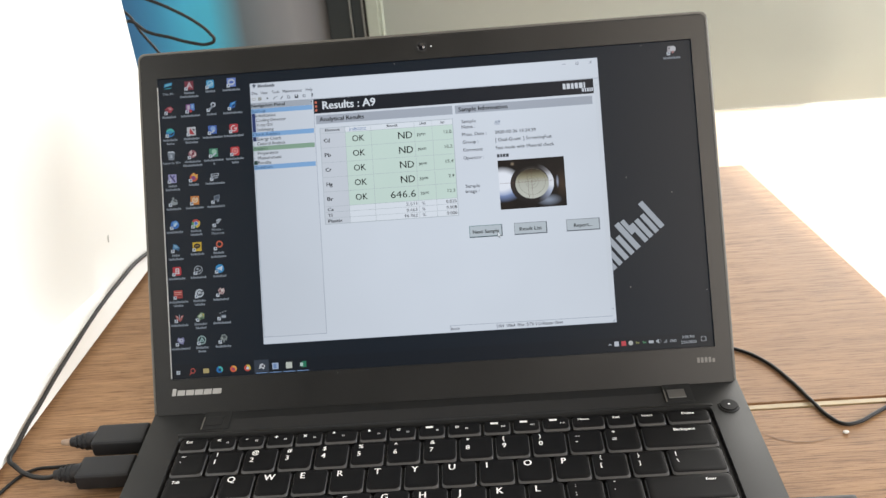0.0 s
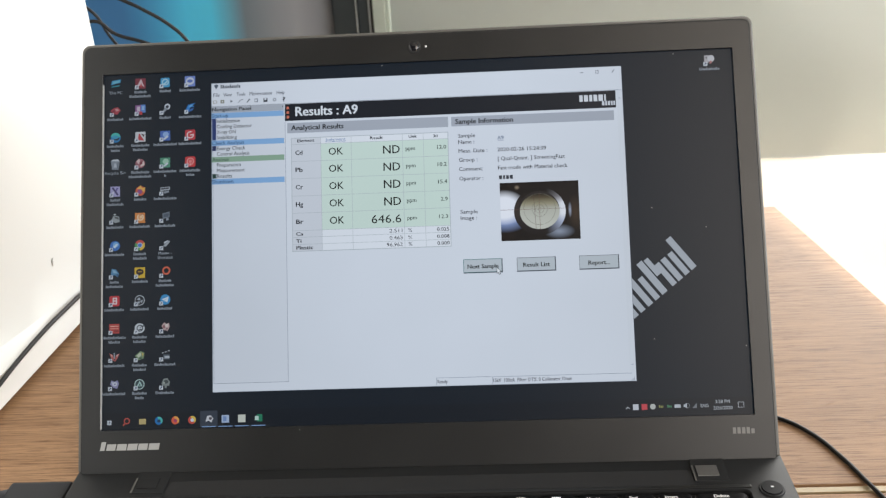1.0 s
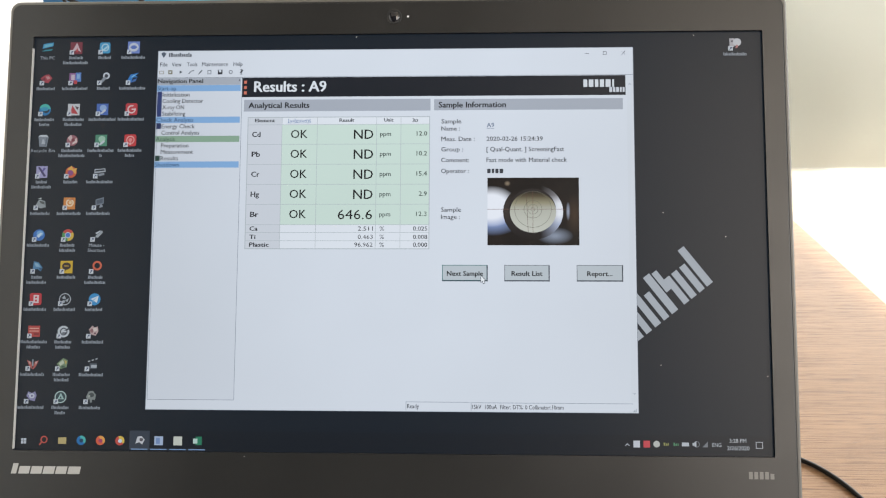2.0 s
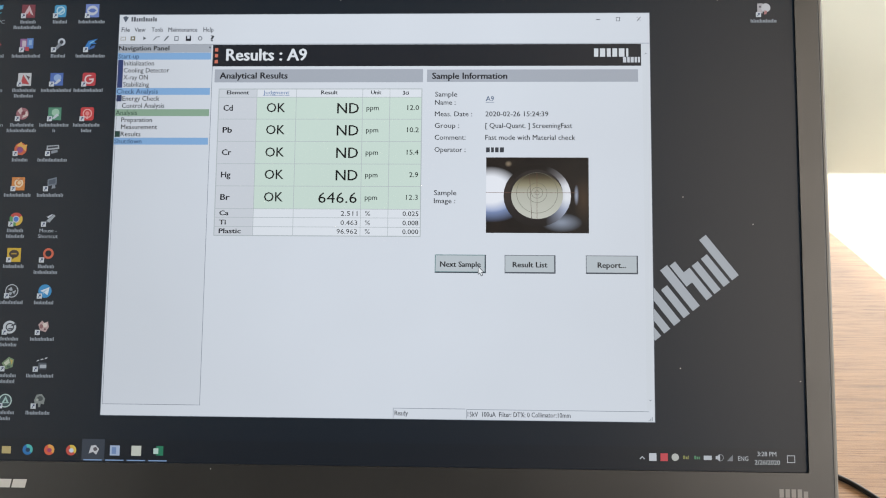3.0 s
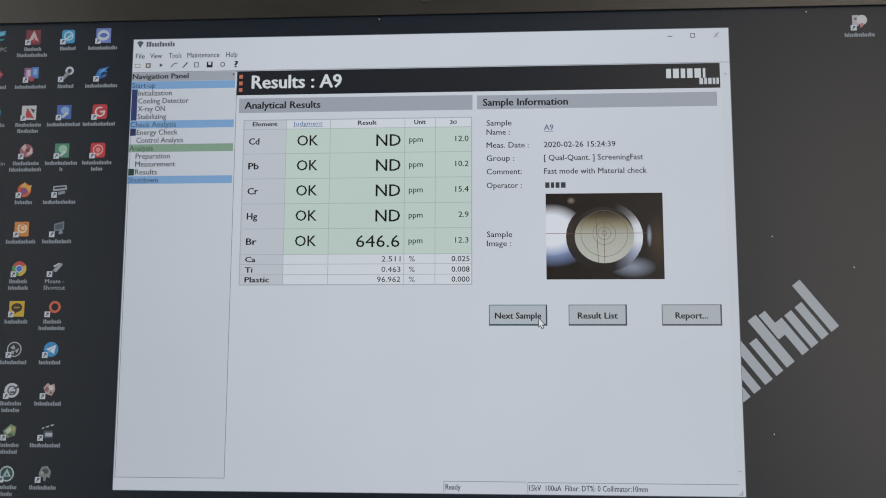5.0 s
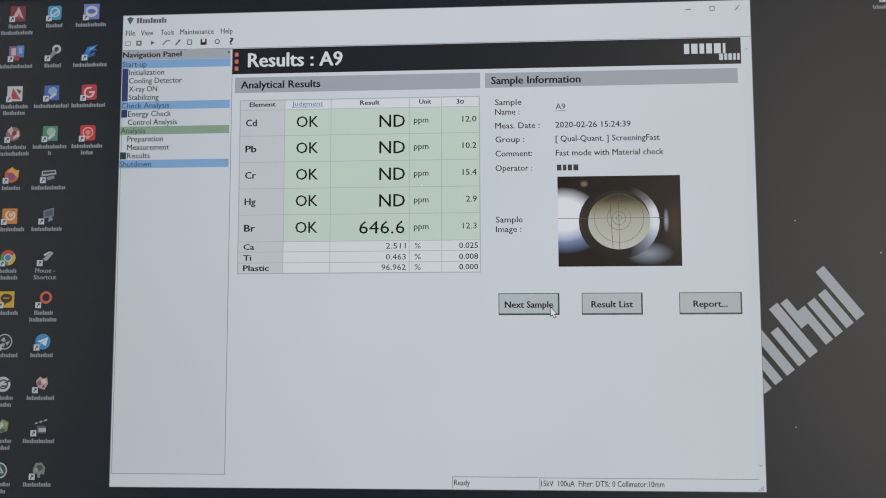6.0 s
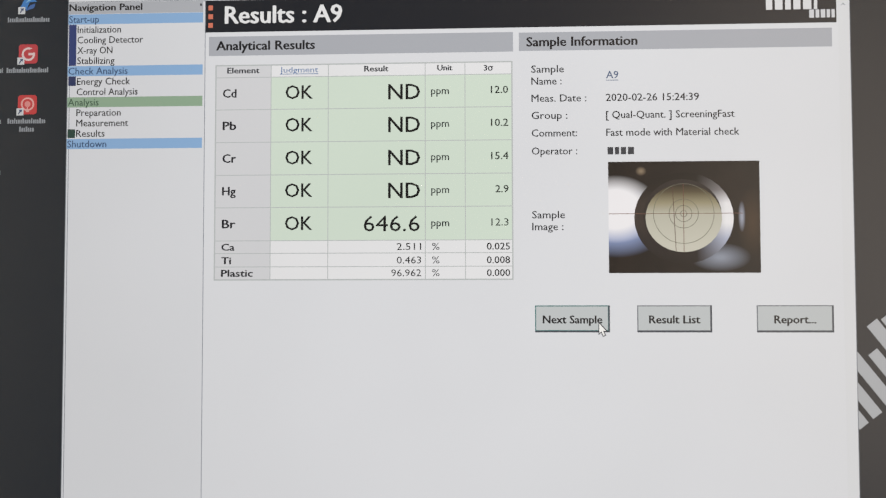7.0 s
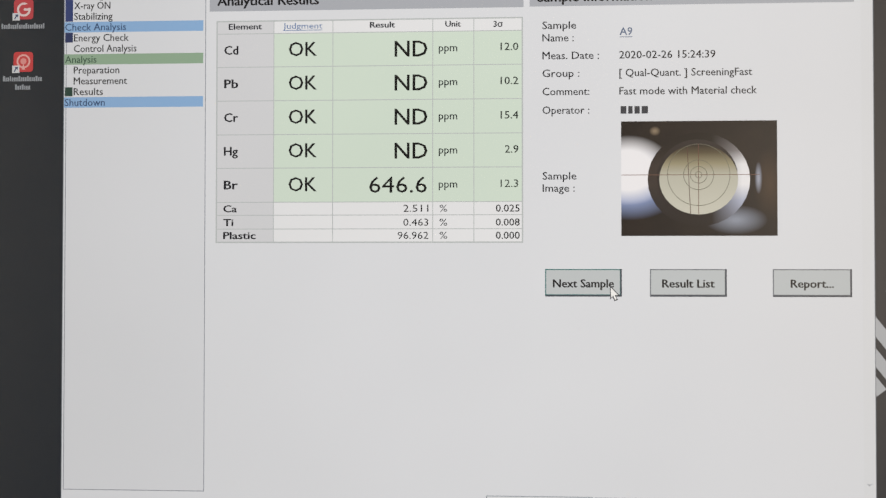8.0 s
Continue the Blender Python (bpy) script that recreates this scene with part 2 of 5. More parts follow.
def glyphs(text, bold=False):
    """Points and faces of a line of text, its size scaled to a cap height of one, from the baseline's start."""
    if (text, bold) not in glyph_cache:
        cu = bpy.data.curves.new("text", "FONT")
        cu.body, cu.resolution_u, cu.size = text, 2, 1.0
        temp = bpy.data.objects.new("text", cu)
        me = bpy.data.meshes.new_from_object(temp)
        bpy.data.objects.remove(temp)
        co = np.zeros(len(me.vertices) * 3)
        me.vertices.foreach_get("co", co)
        flat, faces, count = co.reshape(-1, 3)[:, :2], [tuple(p.vertices) for p in me.polygons], len(co) // 3
        # weight: the same outlines struck again a hair to each side
        shifts = [(-0.028, 0.008), (0.0, -0.008), (0.028, 0.008), (0.0, 0.012)] if bold else [(-0.010, 0.003), (0.010, -0.003)]
        glyph_cache[text, bold] = np.concatenate([flat + np.array(d) for d in shifts]), [tuple(i + k * count for i in f) for k in range(len(shifts)) for f in faces]
        bpy.data.meshes.remove(me)
    return glyph_cache[text, bold]


CAP = float(glyphs("H")[0][:, 1].max())
MM = 0.001


def text_bm(text, x0, x1, base, cap, depth, bold=False, align="left"):
    """Text in the x-z plane, in millimetres, from x0 to x1 (or in natural width), facing -y."""
    pts, faces = glyphs(text, bold)
    pts = pts.copy()
    pts[:, 0] -= pts[:, 0].min()
    wide = pts[:, 0].max()
    sz = cap / CAP
    sx = (x1 - x0) / wide if x1 is not None else sz * 0.93
    if x1 is None and align == "right":
        x0 -= wide * sx
    if x1 is None and align == "centre":
        x0 -= wide * sx / 2
    if not bold and x1 is not None and sx > 1.1 * sz:  # wide-set words keep their stroke
        faces = faces[:len(faces) // 2]
    bm = bmesh.new()
    strikes = len(pts) // (4 if bold else 2)
    vs = [bm.verts.new(((x0 + x * sx) * MM, depth - 0.000004 * (i // strikes), (base + y * sz) * MM)) for i, (x, y) in enumerate(pts)]
    for f in faces:
        try:
            bm.faces.new([vs[i] for i in f])
        except ValueError:
            pass
    return bm


# ---- the room ----
TABLE = 0.75


def setting(name, bm, material, label, m=None):
    ob = part(name, bm, material, None, label, m)
    return tagged(ob, kind="structure", category=name.split("_")[0])


X0, X1, Y0, Y1, TOP = -2.0, 2.2, -2.5, 2.35, 4.3
setting("floor", box(X0 - 0.15, X1 + 0.15, Y0 - 0.15, Y1 + 0.2, -0.1, 0.0), FLOOR, "cream polished tile floor in bright daylight")
# unseen ceiling, added high enough for the rear opening
setting("ceiling", box(X0 - 0.15, X1 + 0.15, Y0 - 0.15, Y1 + 0.2, TOP, TOP + 0.12), CEILING, "unseen plain white ceiling, added to close the room")
# unseen, darkened to dim what the display reflects
setting("wall_west", box(X0 - 0.15, X0, Y0, Y1, 0.0, TOP), DARK_WALL, "unseen wall, made dark to dim reflections")

# unseen side wall, its long opening added for the side lamp
bm = bmesh.new()
for b in ((X1, X1 + 0.15, Y0, Y1, 0.0, 0.9), (X1, X1 + 0.15, Y0, Y1, 2.6, TOP), (X1, X1 + 0.15, Y0, -2.48, 0.9, 2.6), (X1, X1 + 0.15, 0.68, Y1, 0.9, 2.6)):
    add_box(bm, *b)
setting("wall_east", bm, WALL, "unseen pale wall with an opening added for side light")
# unseen rear wall: dark for dim reflections, opening added for the rear lamp
bm = bmesh.new()
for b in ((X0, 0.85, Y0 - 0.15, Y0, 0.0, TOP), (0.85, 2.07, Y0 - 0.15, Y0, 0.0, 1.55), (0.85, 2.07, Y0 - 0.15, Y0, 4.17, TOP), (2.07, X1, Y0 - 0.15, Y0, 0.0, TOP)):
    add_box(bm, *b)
setting("wall_south", bm, DARK_WALL, "unseen wall, made dark to dim reflections, with an opening added for rear light")
# far wall: unseen upper part added beside the dark post to block sun, glazed front to the other
JAMB = -0.222
bm = bmesh.new()
for b in ((X0, JAMB - 0.02, Y1, Y1 + 0.15, 0.62, TOP), (JAMB - 0.02, X1, Y1, Y1 + 0.15, 2.95, TOP), (X0, -1.62, Y1, Y1 + 0.15, 0.0, 0.62), (2.05, X1, Y1, Y1 + 0.15, 0.0, 2.95)):
    add_box(bm, *b)
setting("wall_north", bm, WALL, "pale wall beside an open front, its unseen upper part added to block sun")

post = empty("door_post", pose(-0.300, Y1 + 0.03, 0), "dark painted metal door post with a pale aluminium stop", "door post")
tagged(post, kind="structure")
part("post_body", box(-0.084, -0.016, -0.05, 0.05, 0, 2.95, bevel=0.004), DARK_METAL, post)
part("post_web", box(-0.015, 0.016, -0.03, 0.04, 0, 2.95, bevel=0.003), DARK_METAL, post)
part("bead", box(-0.0175, -0.0145, -0.056, -0.049, 0, 2.95, bevel=0.001), GREY_METAL, post, "thin pale bead")
part("groove", box(0.017, 0.021, -0.036, 0.04, 0, 2.95), GREY_METAL, post)
part("seal", box(0.0215, 0.0295, -0.033, 0.04, 0, 2.95), GASKET, post, "black rubber seal")
part("stop", box(0.030, 0.066, -0.045, 0.04, 0, 2.95, bevel=0.003), PALE_METAL, post, "pale green aluminium stop")
part("stop_edge", box(0.067, 0.077, -0.036, 0.04, 0, 2.95, bevel=0.002), PALE_METAL, post)

# graded colour added in place of the blurred view through glass
view_panel = empty("graded_panel", pose(0, 0, 0), "glossy low panel coloured blue fading to cool grey", "panel")
tagged(view_panel, kind="structure")
part("board", box(-1.62, -0.386, Y1 + 0.01, Y1 + 0.035, 0.03, 0.62, bevel=0.003), BLURRED_VIEW, view_panel)
part("bottom_rail", box(-1.62, -0.386, Y1, Y1 + 0.05, 0.0, 0.03, bevel=0.003), DARK_METAL, view_panel)

low = empty("frosted_panel", pose(0, 0, 0), "low frosted glass panel in the open front", "panel")
tagged(low, kind="structure")
pane = part("pane", box(JAMB, 2.05, Y1 + 0.012, Y1 + 0.020, 0.004, 0.68), FROST, low, "frosted glass pane")
pane.visible_shadow = False
# wall added outside to darken what the frosted pane shows
bm = box(-0.9, 1.26, 3.12, 3.30, -0.022, 0.62, bevel=0.02)
for v in bm.verts:  # sloped end shapes the slanted bright edge
    if v.co.x > 1.0:
        v.co.x += 0.93 * (0.23 - v.co.z)
kerb = part("added_low_wall", bm, GREY_STONE, None, "low grey wall added outside to darken the frosted pane")
tagged(kerb, kind="structure", category="wall")
setting("ground", box(-400, 400, -400, 400, -0.35, -0.12), GROUND, "sunlit pale paving outside")
tagged(part("step", box(-2.2, 2.4, Y1 + 0.2, Y1 + 1.6, -0.12, -0.02, bevel=0.01), GROUND, None, "pale paved step outside the open front", None), kind="structure", category="step")


# ---- the table ----
def make_table():
    t = empty("table", pose(0, 0, TABLE), "brown wood-grain laminate table with a yellow joint strip", "table")
    end = lambda y: 0.2745 + 0.15 * (0.215 - y)  # the table's end runs slightly askew

    def board(x0, x1, y0, y1, z0, z1, soft):
        bm = bmesh.new()
        far = lambda y: end(y) if x1 is None else x1
        plan = [(x0, y0), (far(y0), y0), (far(y1), y1), (x0, y1)]
        low_ring, top_ring = ([bm.verts.new((x, y, z)) for x, y in plan] for z in (z0, z1))
        bm.faces.new(low_ring[::-1])
        bm.faces.new(top_ring)
        for i in range(4):
            bm.faces.new((low_ring[i], low_ring[(i + 1) % 4], top_ring[(i + 1) % 4], top_ring[i]))
        if soft:
            bmesh.ops.bevel(bm, geom=list(bm.edges), offset=soft, segments=2, affect="EDGES")
        return bm

    part("main_board", board(-1.15, -0.0610, -0.56, 0.325, -0.03, 0.0, 0.0008), WOOD, t)
    part("back_board", board(-0.0606, None, 0.0004, 0.325, -0.03, 0.0, 0.0015), WOOD, t)
    part("front_board", board(-0.0606, None, -0.56, -0.0038, -0.03, 0.0, 0.0015), WOOD, t)
    part("joint_strip", board(-0.0606, None, -0.0033, 0.0, -0.03, -0.0003, 0), BRASS, t, "thin yellow joint strip")
    for pts, w in (([(0.172, -0.0235), (0.180, -0.0300), (0.188, -0.0330), (0.197, -0.0335), (0.209, -0.0310)], 0.0004), ([(0.206, 0.064), (0.214, 0.066)], 0.0006)):
        bm = bmesh.new()
        rows = [[bm.verts.new((x, y + k * w * (0.4 if i in (0, len(pts) - 1) else 1.0), 0.0003)) for k in (-1, 1)] for i, (x, y) in enumerate(pts)]
        for a, b in zip(rows, rows[1:]):
            bm.faces.new((a[0], b[0], b[1], a[1]))
        part("scratch", bm, SCRATCH, t, "dark curved scratch in the laminate")
    part("apron", box(-1.08, 0.20, 0.20, 0.22, -0.11, -0.031, bevel=0.002), TABLE_STEEL, t)
    for x in (-1.09, 0.19):
        for y in (-0.50, 0.24):
            part("leg", box(x - 0.025, x + 0.025, y - 0.025, y + 0.025, -TABLE, -0.031, bevel=0.003), TABLE_STEEL, t)
    return t


make_table()


# ---- the white instrument ----
def make_instrument():
    turn = math.degrees(math.atan2(-0.0928, 0.9957))
    m = pose(-0.2235, 0.264, TABLE, 0, 0, turn)
    t = empty("bench_instrument", m, "white enamelled bench-top measuring instrument with a scooped side", "instrument")
    # plan of the body: the flank runs along y at x = 0, with a shallow rounded scoop
    flank = []
    for i in range(41):
        y = -0.62 + 0.62 * i / 40
        d = (y + 0.215) / 0.075
        flank.append((-0.034 * math.exp(-d * d), y))
    plan = flank + [(-0.02, 0.0), (-0.42, 0.0), (-0.42, -0.62)]
    bm = bmesh.new()
    rings = []
    for z, scoop in ((0.004, 0.0), (0.021, 0.0), (0.026, 0.55), (0.05, 0.85), (0.12, 1.0), (0.2, 1.0), (0.27, 0.7), (0.33, 0.2), (0.40, 0.0)):
        rings.append([bm.verts.new((x * scoop if k < 41 else x, y, z)) for k, (x, y) in enumerate(plan)])
    n = len(plan)
    for a, b in zip(rings, rings[1:]):
        for i in range(n):
            bm.faces.new((a[i], a[(i + 1) % n], b[(i + 1) % n], b[i]))
    bm.faces.new(rings[0][::-1])
    bm.faces.new(rings[-1])
    bmesh.ops.recalc_face_normals(bm, faces=bm.faces)
    body = part("body", bm, PALE, t, "", None, True)
    body.data.set_sharp_from_angle(angle=radians(35))
    part("lid", box(-0.41, -0.012, -0.60, -0.012, 0.401, 0.43, bevel=0.012, segments=3), PALE, t)
    dent = bmesh.new()
    for k, (y, z, half) in enumerate(((-0.1030, 0.0550, 0.0001), (-0.1038, 0.0540, 0.0003), (-0.1043, 0.0525, 0.0004), (-0.1045, 0.0510, 0.0003), (-0.1044, 0.0498, 0.0001))):
        x = -0.034 * math.exp(-((y + 0.215) / 0.075) ** 2) * 0.86 + 0.0004
        a, b = dent.verts.new((x, y - half, z)), dent.verts.new((x + 0.0004, y + half, z))
        if k:
            dent.faces.new((last[0], last[1], b, a))
        last = a, b
    bmesh.ops.solidify(dent, geom=dent.faces[:], thickness=0.0006)
    part("chip", dent, GREY_METAL, t, "small grey chip in the enamel")
    for x in (-0.38, -0.04):
        for y in (-0.58, -0.04):
            part("foot", box(x - 0.015, x + 0.015, y - 0.015, y + 0.015, 0, 0.004), GASKET, t)
    return t


make_instrument()

# ---- the laptop ----
laptop = empty("laptop", pose(0, 0, TABLE), "open black business laptop, running, on a wooden table", "laptop")
DECK, FRONT, REAR, HALF = 0.0185, -0.214, 0.013, 0.1655
LID = pose(0, 0.0101, 0.0349, -31.67, 0, 0)


def base_body():
    """The lower half: a slab with rounded corners, bevelled rim and a well for the keys."""
    bm = bmesh.new()
    r = 0.007
    levels = [(0.0035, 0.004), (0.006, 0.0012), (0.010, 0.0), (0.0165, 0.0), (0.0179, 0.0005), (DECK, 0.0016)]
    rings = []
    for z, inset in levels:
        pts = outline(-HALF + inset, HALF - inset, FRONT + inset, REAR - inset, r)
        rings.append([bm.verts.new((x, y, z)) for x, y in pts])
    n = len(rings[0])
    for a, b in zip(rings, rings[1:]):
        for i in range(n):
            bm.faces.new((a[i], a[(i + 1) % n], b[(i + 1) % n], b[i]))
    bm.faces.new(rings[0][::-1])
    well = [[bm.verts.new((x, y, z)) for x, y in outline(-0.1452 + k, 0.1452 - k, -0.1300 + k, -0.0215 - k, 0.003)] for z, k in ((DECK, 0.0), (DECK - 0.0006, 0.0003), (DECK - 0.0026, 0.0004))]
    top, rim = rings[-1], well[0]
    for i in range(n):
        bm.faces.new((top[i], top[(i + 1) % n], rim[(i + 1) % n], rim[i]))
    for a, b in zip(well, well[1:]):
        for i in range(n):
            bm.faces.new((a[i], a[(i + 1) % n], b[(i + 1) % n], b[i]))
    bm.faces.new(well[-1])
    bmesh.ops.recalc_face_normals(bm, faces=bm.faces)
    ob = part("base", bm, BLACK, laptop, "soft black base with a well for the keys", None, True)
    ob.data.set_sharp_from_angle(angle=radians(40))


base_body()
for x in (-0.14, 0.14):
    for y in (-0.20, -0.005):
        part("rubber_foot", box(x - 0.012, x + 0.012, y - 0.004, y + 0.004, 0.0, 0.0036, bevel=0.001), GASKET, laptop)
part("keyboard_rim", box(-0.1462, 0.1462, -0.0213, -0.0193, DECK - 0.0004, DECK + 0.0006, bevel=0.0004), BEZEL, laptop, "narrow grey rim behind the keys")
part("speaker_strip", box(-0.118, 0.122, -0.0190, -0.0085, DECK - 0.0004, DECK + 0.0002), GASKET, laptop, "dark grille strip in front of the screen hinge")

# power button
ring = bmesh.new()
bmesh.ops.create_cone(ring, cap_ends=True, segments=32, radius1=0.0056, radius2=0.0053, depth=0.0008)
bmesh.ops.translate(ring, verts=ring.verts, vec=(0.1545, -0.0225, DECK + 0.0003))
power = part("power_button", ring, BLACK, laptop, "round black power button", None, True)
power.data.set_sharp_from_angle(angle=radians(30))
cap = bmesh.new()
bmesh.ops.create_cone(cap, cap_ends=True, segments=32, radius1=0.0046, radius2=0.0043, depth=0.0006)
bmesh.ops.translate(cap, verts=cap.verts, vec=(0.1545, -0.0225, DECK + 0.0010))
part("button_cap", cap, KEYCAP, power)
part("status_light", box(0.1539, 0.1551, -0.0229, -0.0221, DECK + 0.0014, DECK + 0.0017, bevel=0.0002), LEGEND, power, "small white light")

# hinges
for x0, x1 in ((-0.1345, -0.119), (0.1225, 0.138)):
    hinge = part("hinge", box(x0, x1, -0.0165, 0.004, DECK - 0.0006, DECK + 0.0005, bevel=0.0004), BLACK, laptop)
    part("hinge_plate", box(x0 + 0.002, x1 - 0.004, -0.0135, -0.0062, DECK + 0.0005, DECK + 0.0009, bevel=0.0003), STEEL if x0 > 0 else BLACK, hinge, "brushed steel hinge plate" if x0 > 0 else "")
    part("hinge_edge", box(x0, x0 + 0.0008, -0.0165, -0.0062, DECK + 0.0005, DECK + 0.0010, bevel=0.0002), SHELL, hinge)

# touchpad and pointing stick, in front of the keys
pad = part("touchpad", box(-0.058, 0.042, -0.205, -0.137, DECK - 0.0006, DECK + 0.0004, bevel=0.0006), KEYCAP, laptop, "smooth black touchpad")
part("button_line", box(-0.058, 0.042, -0.1505, -0.1500, DECK + 0.0004, DECK + 0.0006), RED, pad, "thin red line")

# screws and ports on the flanks
for y in (-0.030, -0.062, -0.095):
    part("port", box(HALF - 0.0012, HALF + 0.0002, y - 0.007, y + 0.007, 0.0075, 0.0135, bevel=0.0005), GASKET, laptop)
for y in (-0.0095, -0.0365):
    part("port", box(-HALF - 0.0002, -HALF + 0.0012, y - 0.007, y + 0.007, 0.0065, 0.0130, bevel=0.0005), GASKET, laptop)


# ---- keys ----
def keycap(w, d):
    """One key: a dished cap with a rounded front edge, standing on z = 0, its middle at the origin."""
    bm = bmesh.new()
    rings = []
    for z, k, r in ((0.0, 0.0007, 0.0016), (0.0012, 0.0007, 0.0018), (0.0020, 0.0012, 0.0022), (0.0023, 0.0021, 0.0024), (0.0021, 0.0040, 0.0018)):
        pts = outline(-w / 2 + k, w / 2 - k, -d / 2 + k - (0.0006 if z < 0.002 else 0), d / 2 - k, r, 3)
        rings.append([bm.verts.new((x, y - 0.0009 * (1 - (2 * x / w) ** 2) * (y < 0) * (d > 0.014), z)) for x, y in pts])
    n = len(rings[0])
    for a, b in zip(rings, rings[1:]):
        for i in range(n):
            bm.faces.new((a[i], a[(i + 1) % n], b[(i + 1) % n], b[i]))
    bm.faces.new(rings[-1])
    bmesh.ops.recalc_face_normals(bm, faces=bm.faces)
    # front edges take the colour of the painted highlight
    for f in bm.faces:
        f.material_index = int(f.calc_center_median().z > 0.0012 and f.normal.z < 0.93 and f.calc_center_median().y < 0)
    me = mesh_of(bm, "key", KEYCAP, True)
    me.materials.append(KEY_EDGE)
    me.set_sharp_from_angle(angle=radians(50))
    return me


key_meshes = {}
KEY_FLOOR = DECK - 0.0026
U = 0.01905


def key(x0, w, y0, d, marks):
    """A key whose left edge is x0 and whose far edge is y0; marks: (text, x, y, cap height) from the far left corner, in mm."""
    size = round(w, 5), round(d, 5)
    if size not in key_meshes:
        key_meshes[size] = keycap(*size)
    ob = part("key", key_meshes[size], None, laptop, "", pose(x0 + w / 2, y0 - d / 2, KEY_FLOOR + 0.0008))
    for text, mx, my, cap in marks:
        if text == "|bar|":
            bm = box(-w / 2 + mx * MM, -w / 2 + (mx + cap) * MM, d / 2 - (my + 1.3) * MM, d / 2 - my * MM, 0.0021, 0.00238)
        else:
            bm = text_bm(text, mx, None, 0, cap, 0, bold=True)
            bmesh.ops.transform(bm, matrix=Matrix.Translation((-w / 2, d / 2 - (my + cap) * MM, 0.00239)) @ pose(0, 0, 0, -90, 0, 0), verts=bm.verts)
        part("key_print", bm, LEGEND, ob)
    return ob


def row(y0, d, x0, items):
    for width, marks in items:
        key(x0, width, y0, d, marks)
        x0 += width


LEFT, PITCH = -0.1437, 0.0188
f_signs = ("<", "-", "+", "x", "*", "*", "=", "|bar|", "o", "|bar|", "|bar|", "|bar|")
f_marks = [[(c, 4.6, 2.4, 4.0 if c == "|bar|" else 3.0), ("F%d" % (i + 1), 10.2, 5.4, 1.15)] for i, c in enumerate(f_signs)]
f_row = [(0.0165, [("Esc", 4.2, 3.0, 2.0)])] + [(0.0192 if i in (4, 8) else 0.0158, f_marks[i]) for i in range(12)]
f_row += [(0.0186, [("Home", 4.0, 3.0, 1.8)]), (0.0160, [("End", 4.0, 3.0, 1.8)]), (0.0160, [("Insert", 3.4, 3.0, 1.8)]), (0.0237, [("Delete", 8.5, 3.0, 1.8)])]
row(-0.0228, 0.0116, LEFT, f_row)
digits = zip("`1234567890-=", "~!@#$%^&*()_+")
row(-0.0344, PITCH, LEFT, [(U, [(up, 4.4, 2.6, 2.9), (low_, 4.1, 8.0, 3.3)]) for low_, up in digits] + [(0.0390, [("Backspace", 17.5, 4.0, 2.0)])])
row(-0.0532, PITCH, LEFT, [(0.0290, [("Tab", 4.0, 4.0, 2.1)])] + [(U, [(c, 4.2, 3.2, 4.0)]) for c in "QWERTYUIOP"] +
    [(U, [("{", 4.6, 3.0, 2.4), ("[", 4.4, 8.4, 2.6)]), (U, [("}", 4.6, 3.0, 2.4), ("]", 4.4, 8.4, 2.6)]), (0.0290, [("|", 4.6, 3.0, 2.4), ("\\", 4.4, 8.4, 2.6)])])
row(-0.0720, PITCH, LEFT, [(0.0335, [("Caps Lock", 4.0, 4.0, 1.7)])] + [(U, [(c, 4.2, 3.2, 4.0)]) for c in "ASDFGHJKL"] +
    [(U, [(":", 4.6, 3.0, 2.4), (";", 4.4, 8.4, 2.6)]), (U, [('"', 4.6, 3.0, 2.0), ("'", 4.4, 8.4, 2.0)]), (0.0436, [("Enter", 30.0, 4.0, 1.7)])])
row(-0.0908, PITCH, LEFT, [(0.0430, [("Shift", 4.0, 4.0, 1.7)])] + [(U, [(c, 4.2, 3.2, 4.0)]) for c in "ZXCVBNM"] +
    [(U, [("<", 4.6, 3.0, 2.2), (",", 4.4, 8.4, 2.0)]), (U, [(">", 4.6, 3.0, 2.2), (".", 4.4, 8.4, 2.0)]), (U, [("?", 4.6, 3.0, 2.4), ("/", 4.4, 8.4, 2.4)]), (0.0530, [("Shift", 38.0, 4.0, 1.7)])])
row(-0.1096, PITCH, LEFT, [(U, [("Fn", 4.2, 4.0, 1.8)]), (0.0225, [("Ctrl", 4.2, 4.0, 1.7)]), (U, []), (U, [("Alt", 4.2, 4.0, 1.7)]), (0.0990, []), (U, [("Alt", 4.2, 4.0, 1.7)]), (U, [("PrtSc", 3.6, 4.0, 1.6)]), (U, [("Ctrl", 4.0, 4.0, 1.7)])])
for x, y in ((0.0955, 0.0094), (0.1115, 0.0), (0.1115, 0.0094), (0.1275, 0.0094)):
    key(x, 0.0158, -0.1096 - y, 0.0094, [])
stick = bmesh.new()
bmesh.ops.create_uvsphere(stick, u_segments=20, v_segments=10, radius=0.0034, matrix=pose(0.0052, -0.0905, DECK + 0.0010) @ Matrix.Diagonal((1, 1, 0.7, 1)))
part("pointing_stick", stick, RED, laptop, "small red rubber pointing stick", None, True)


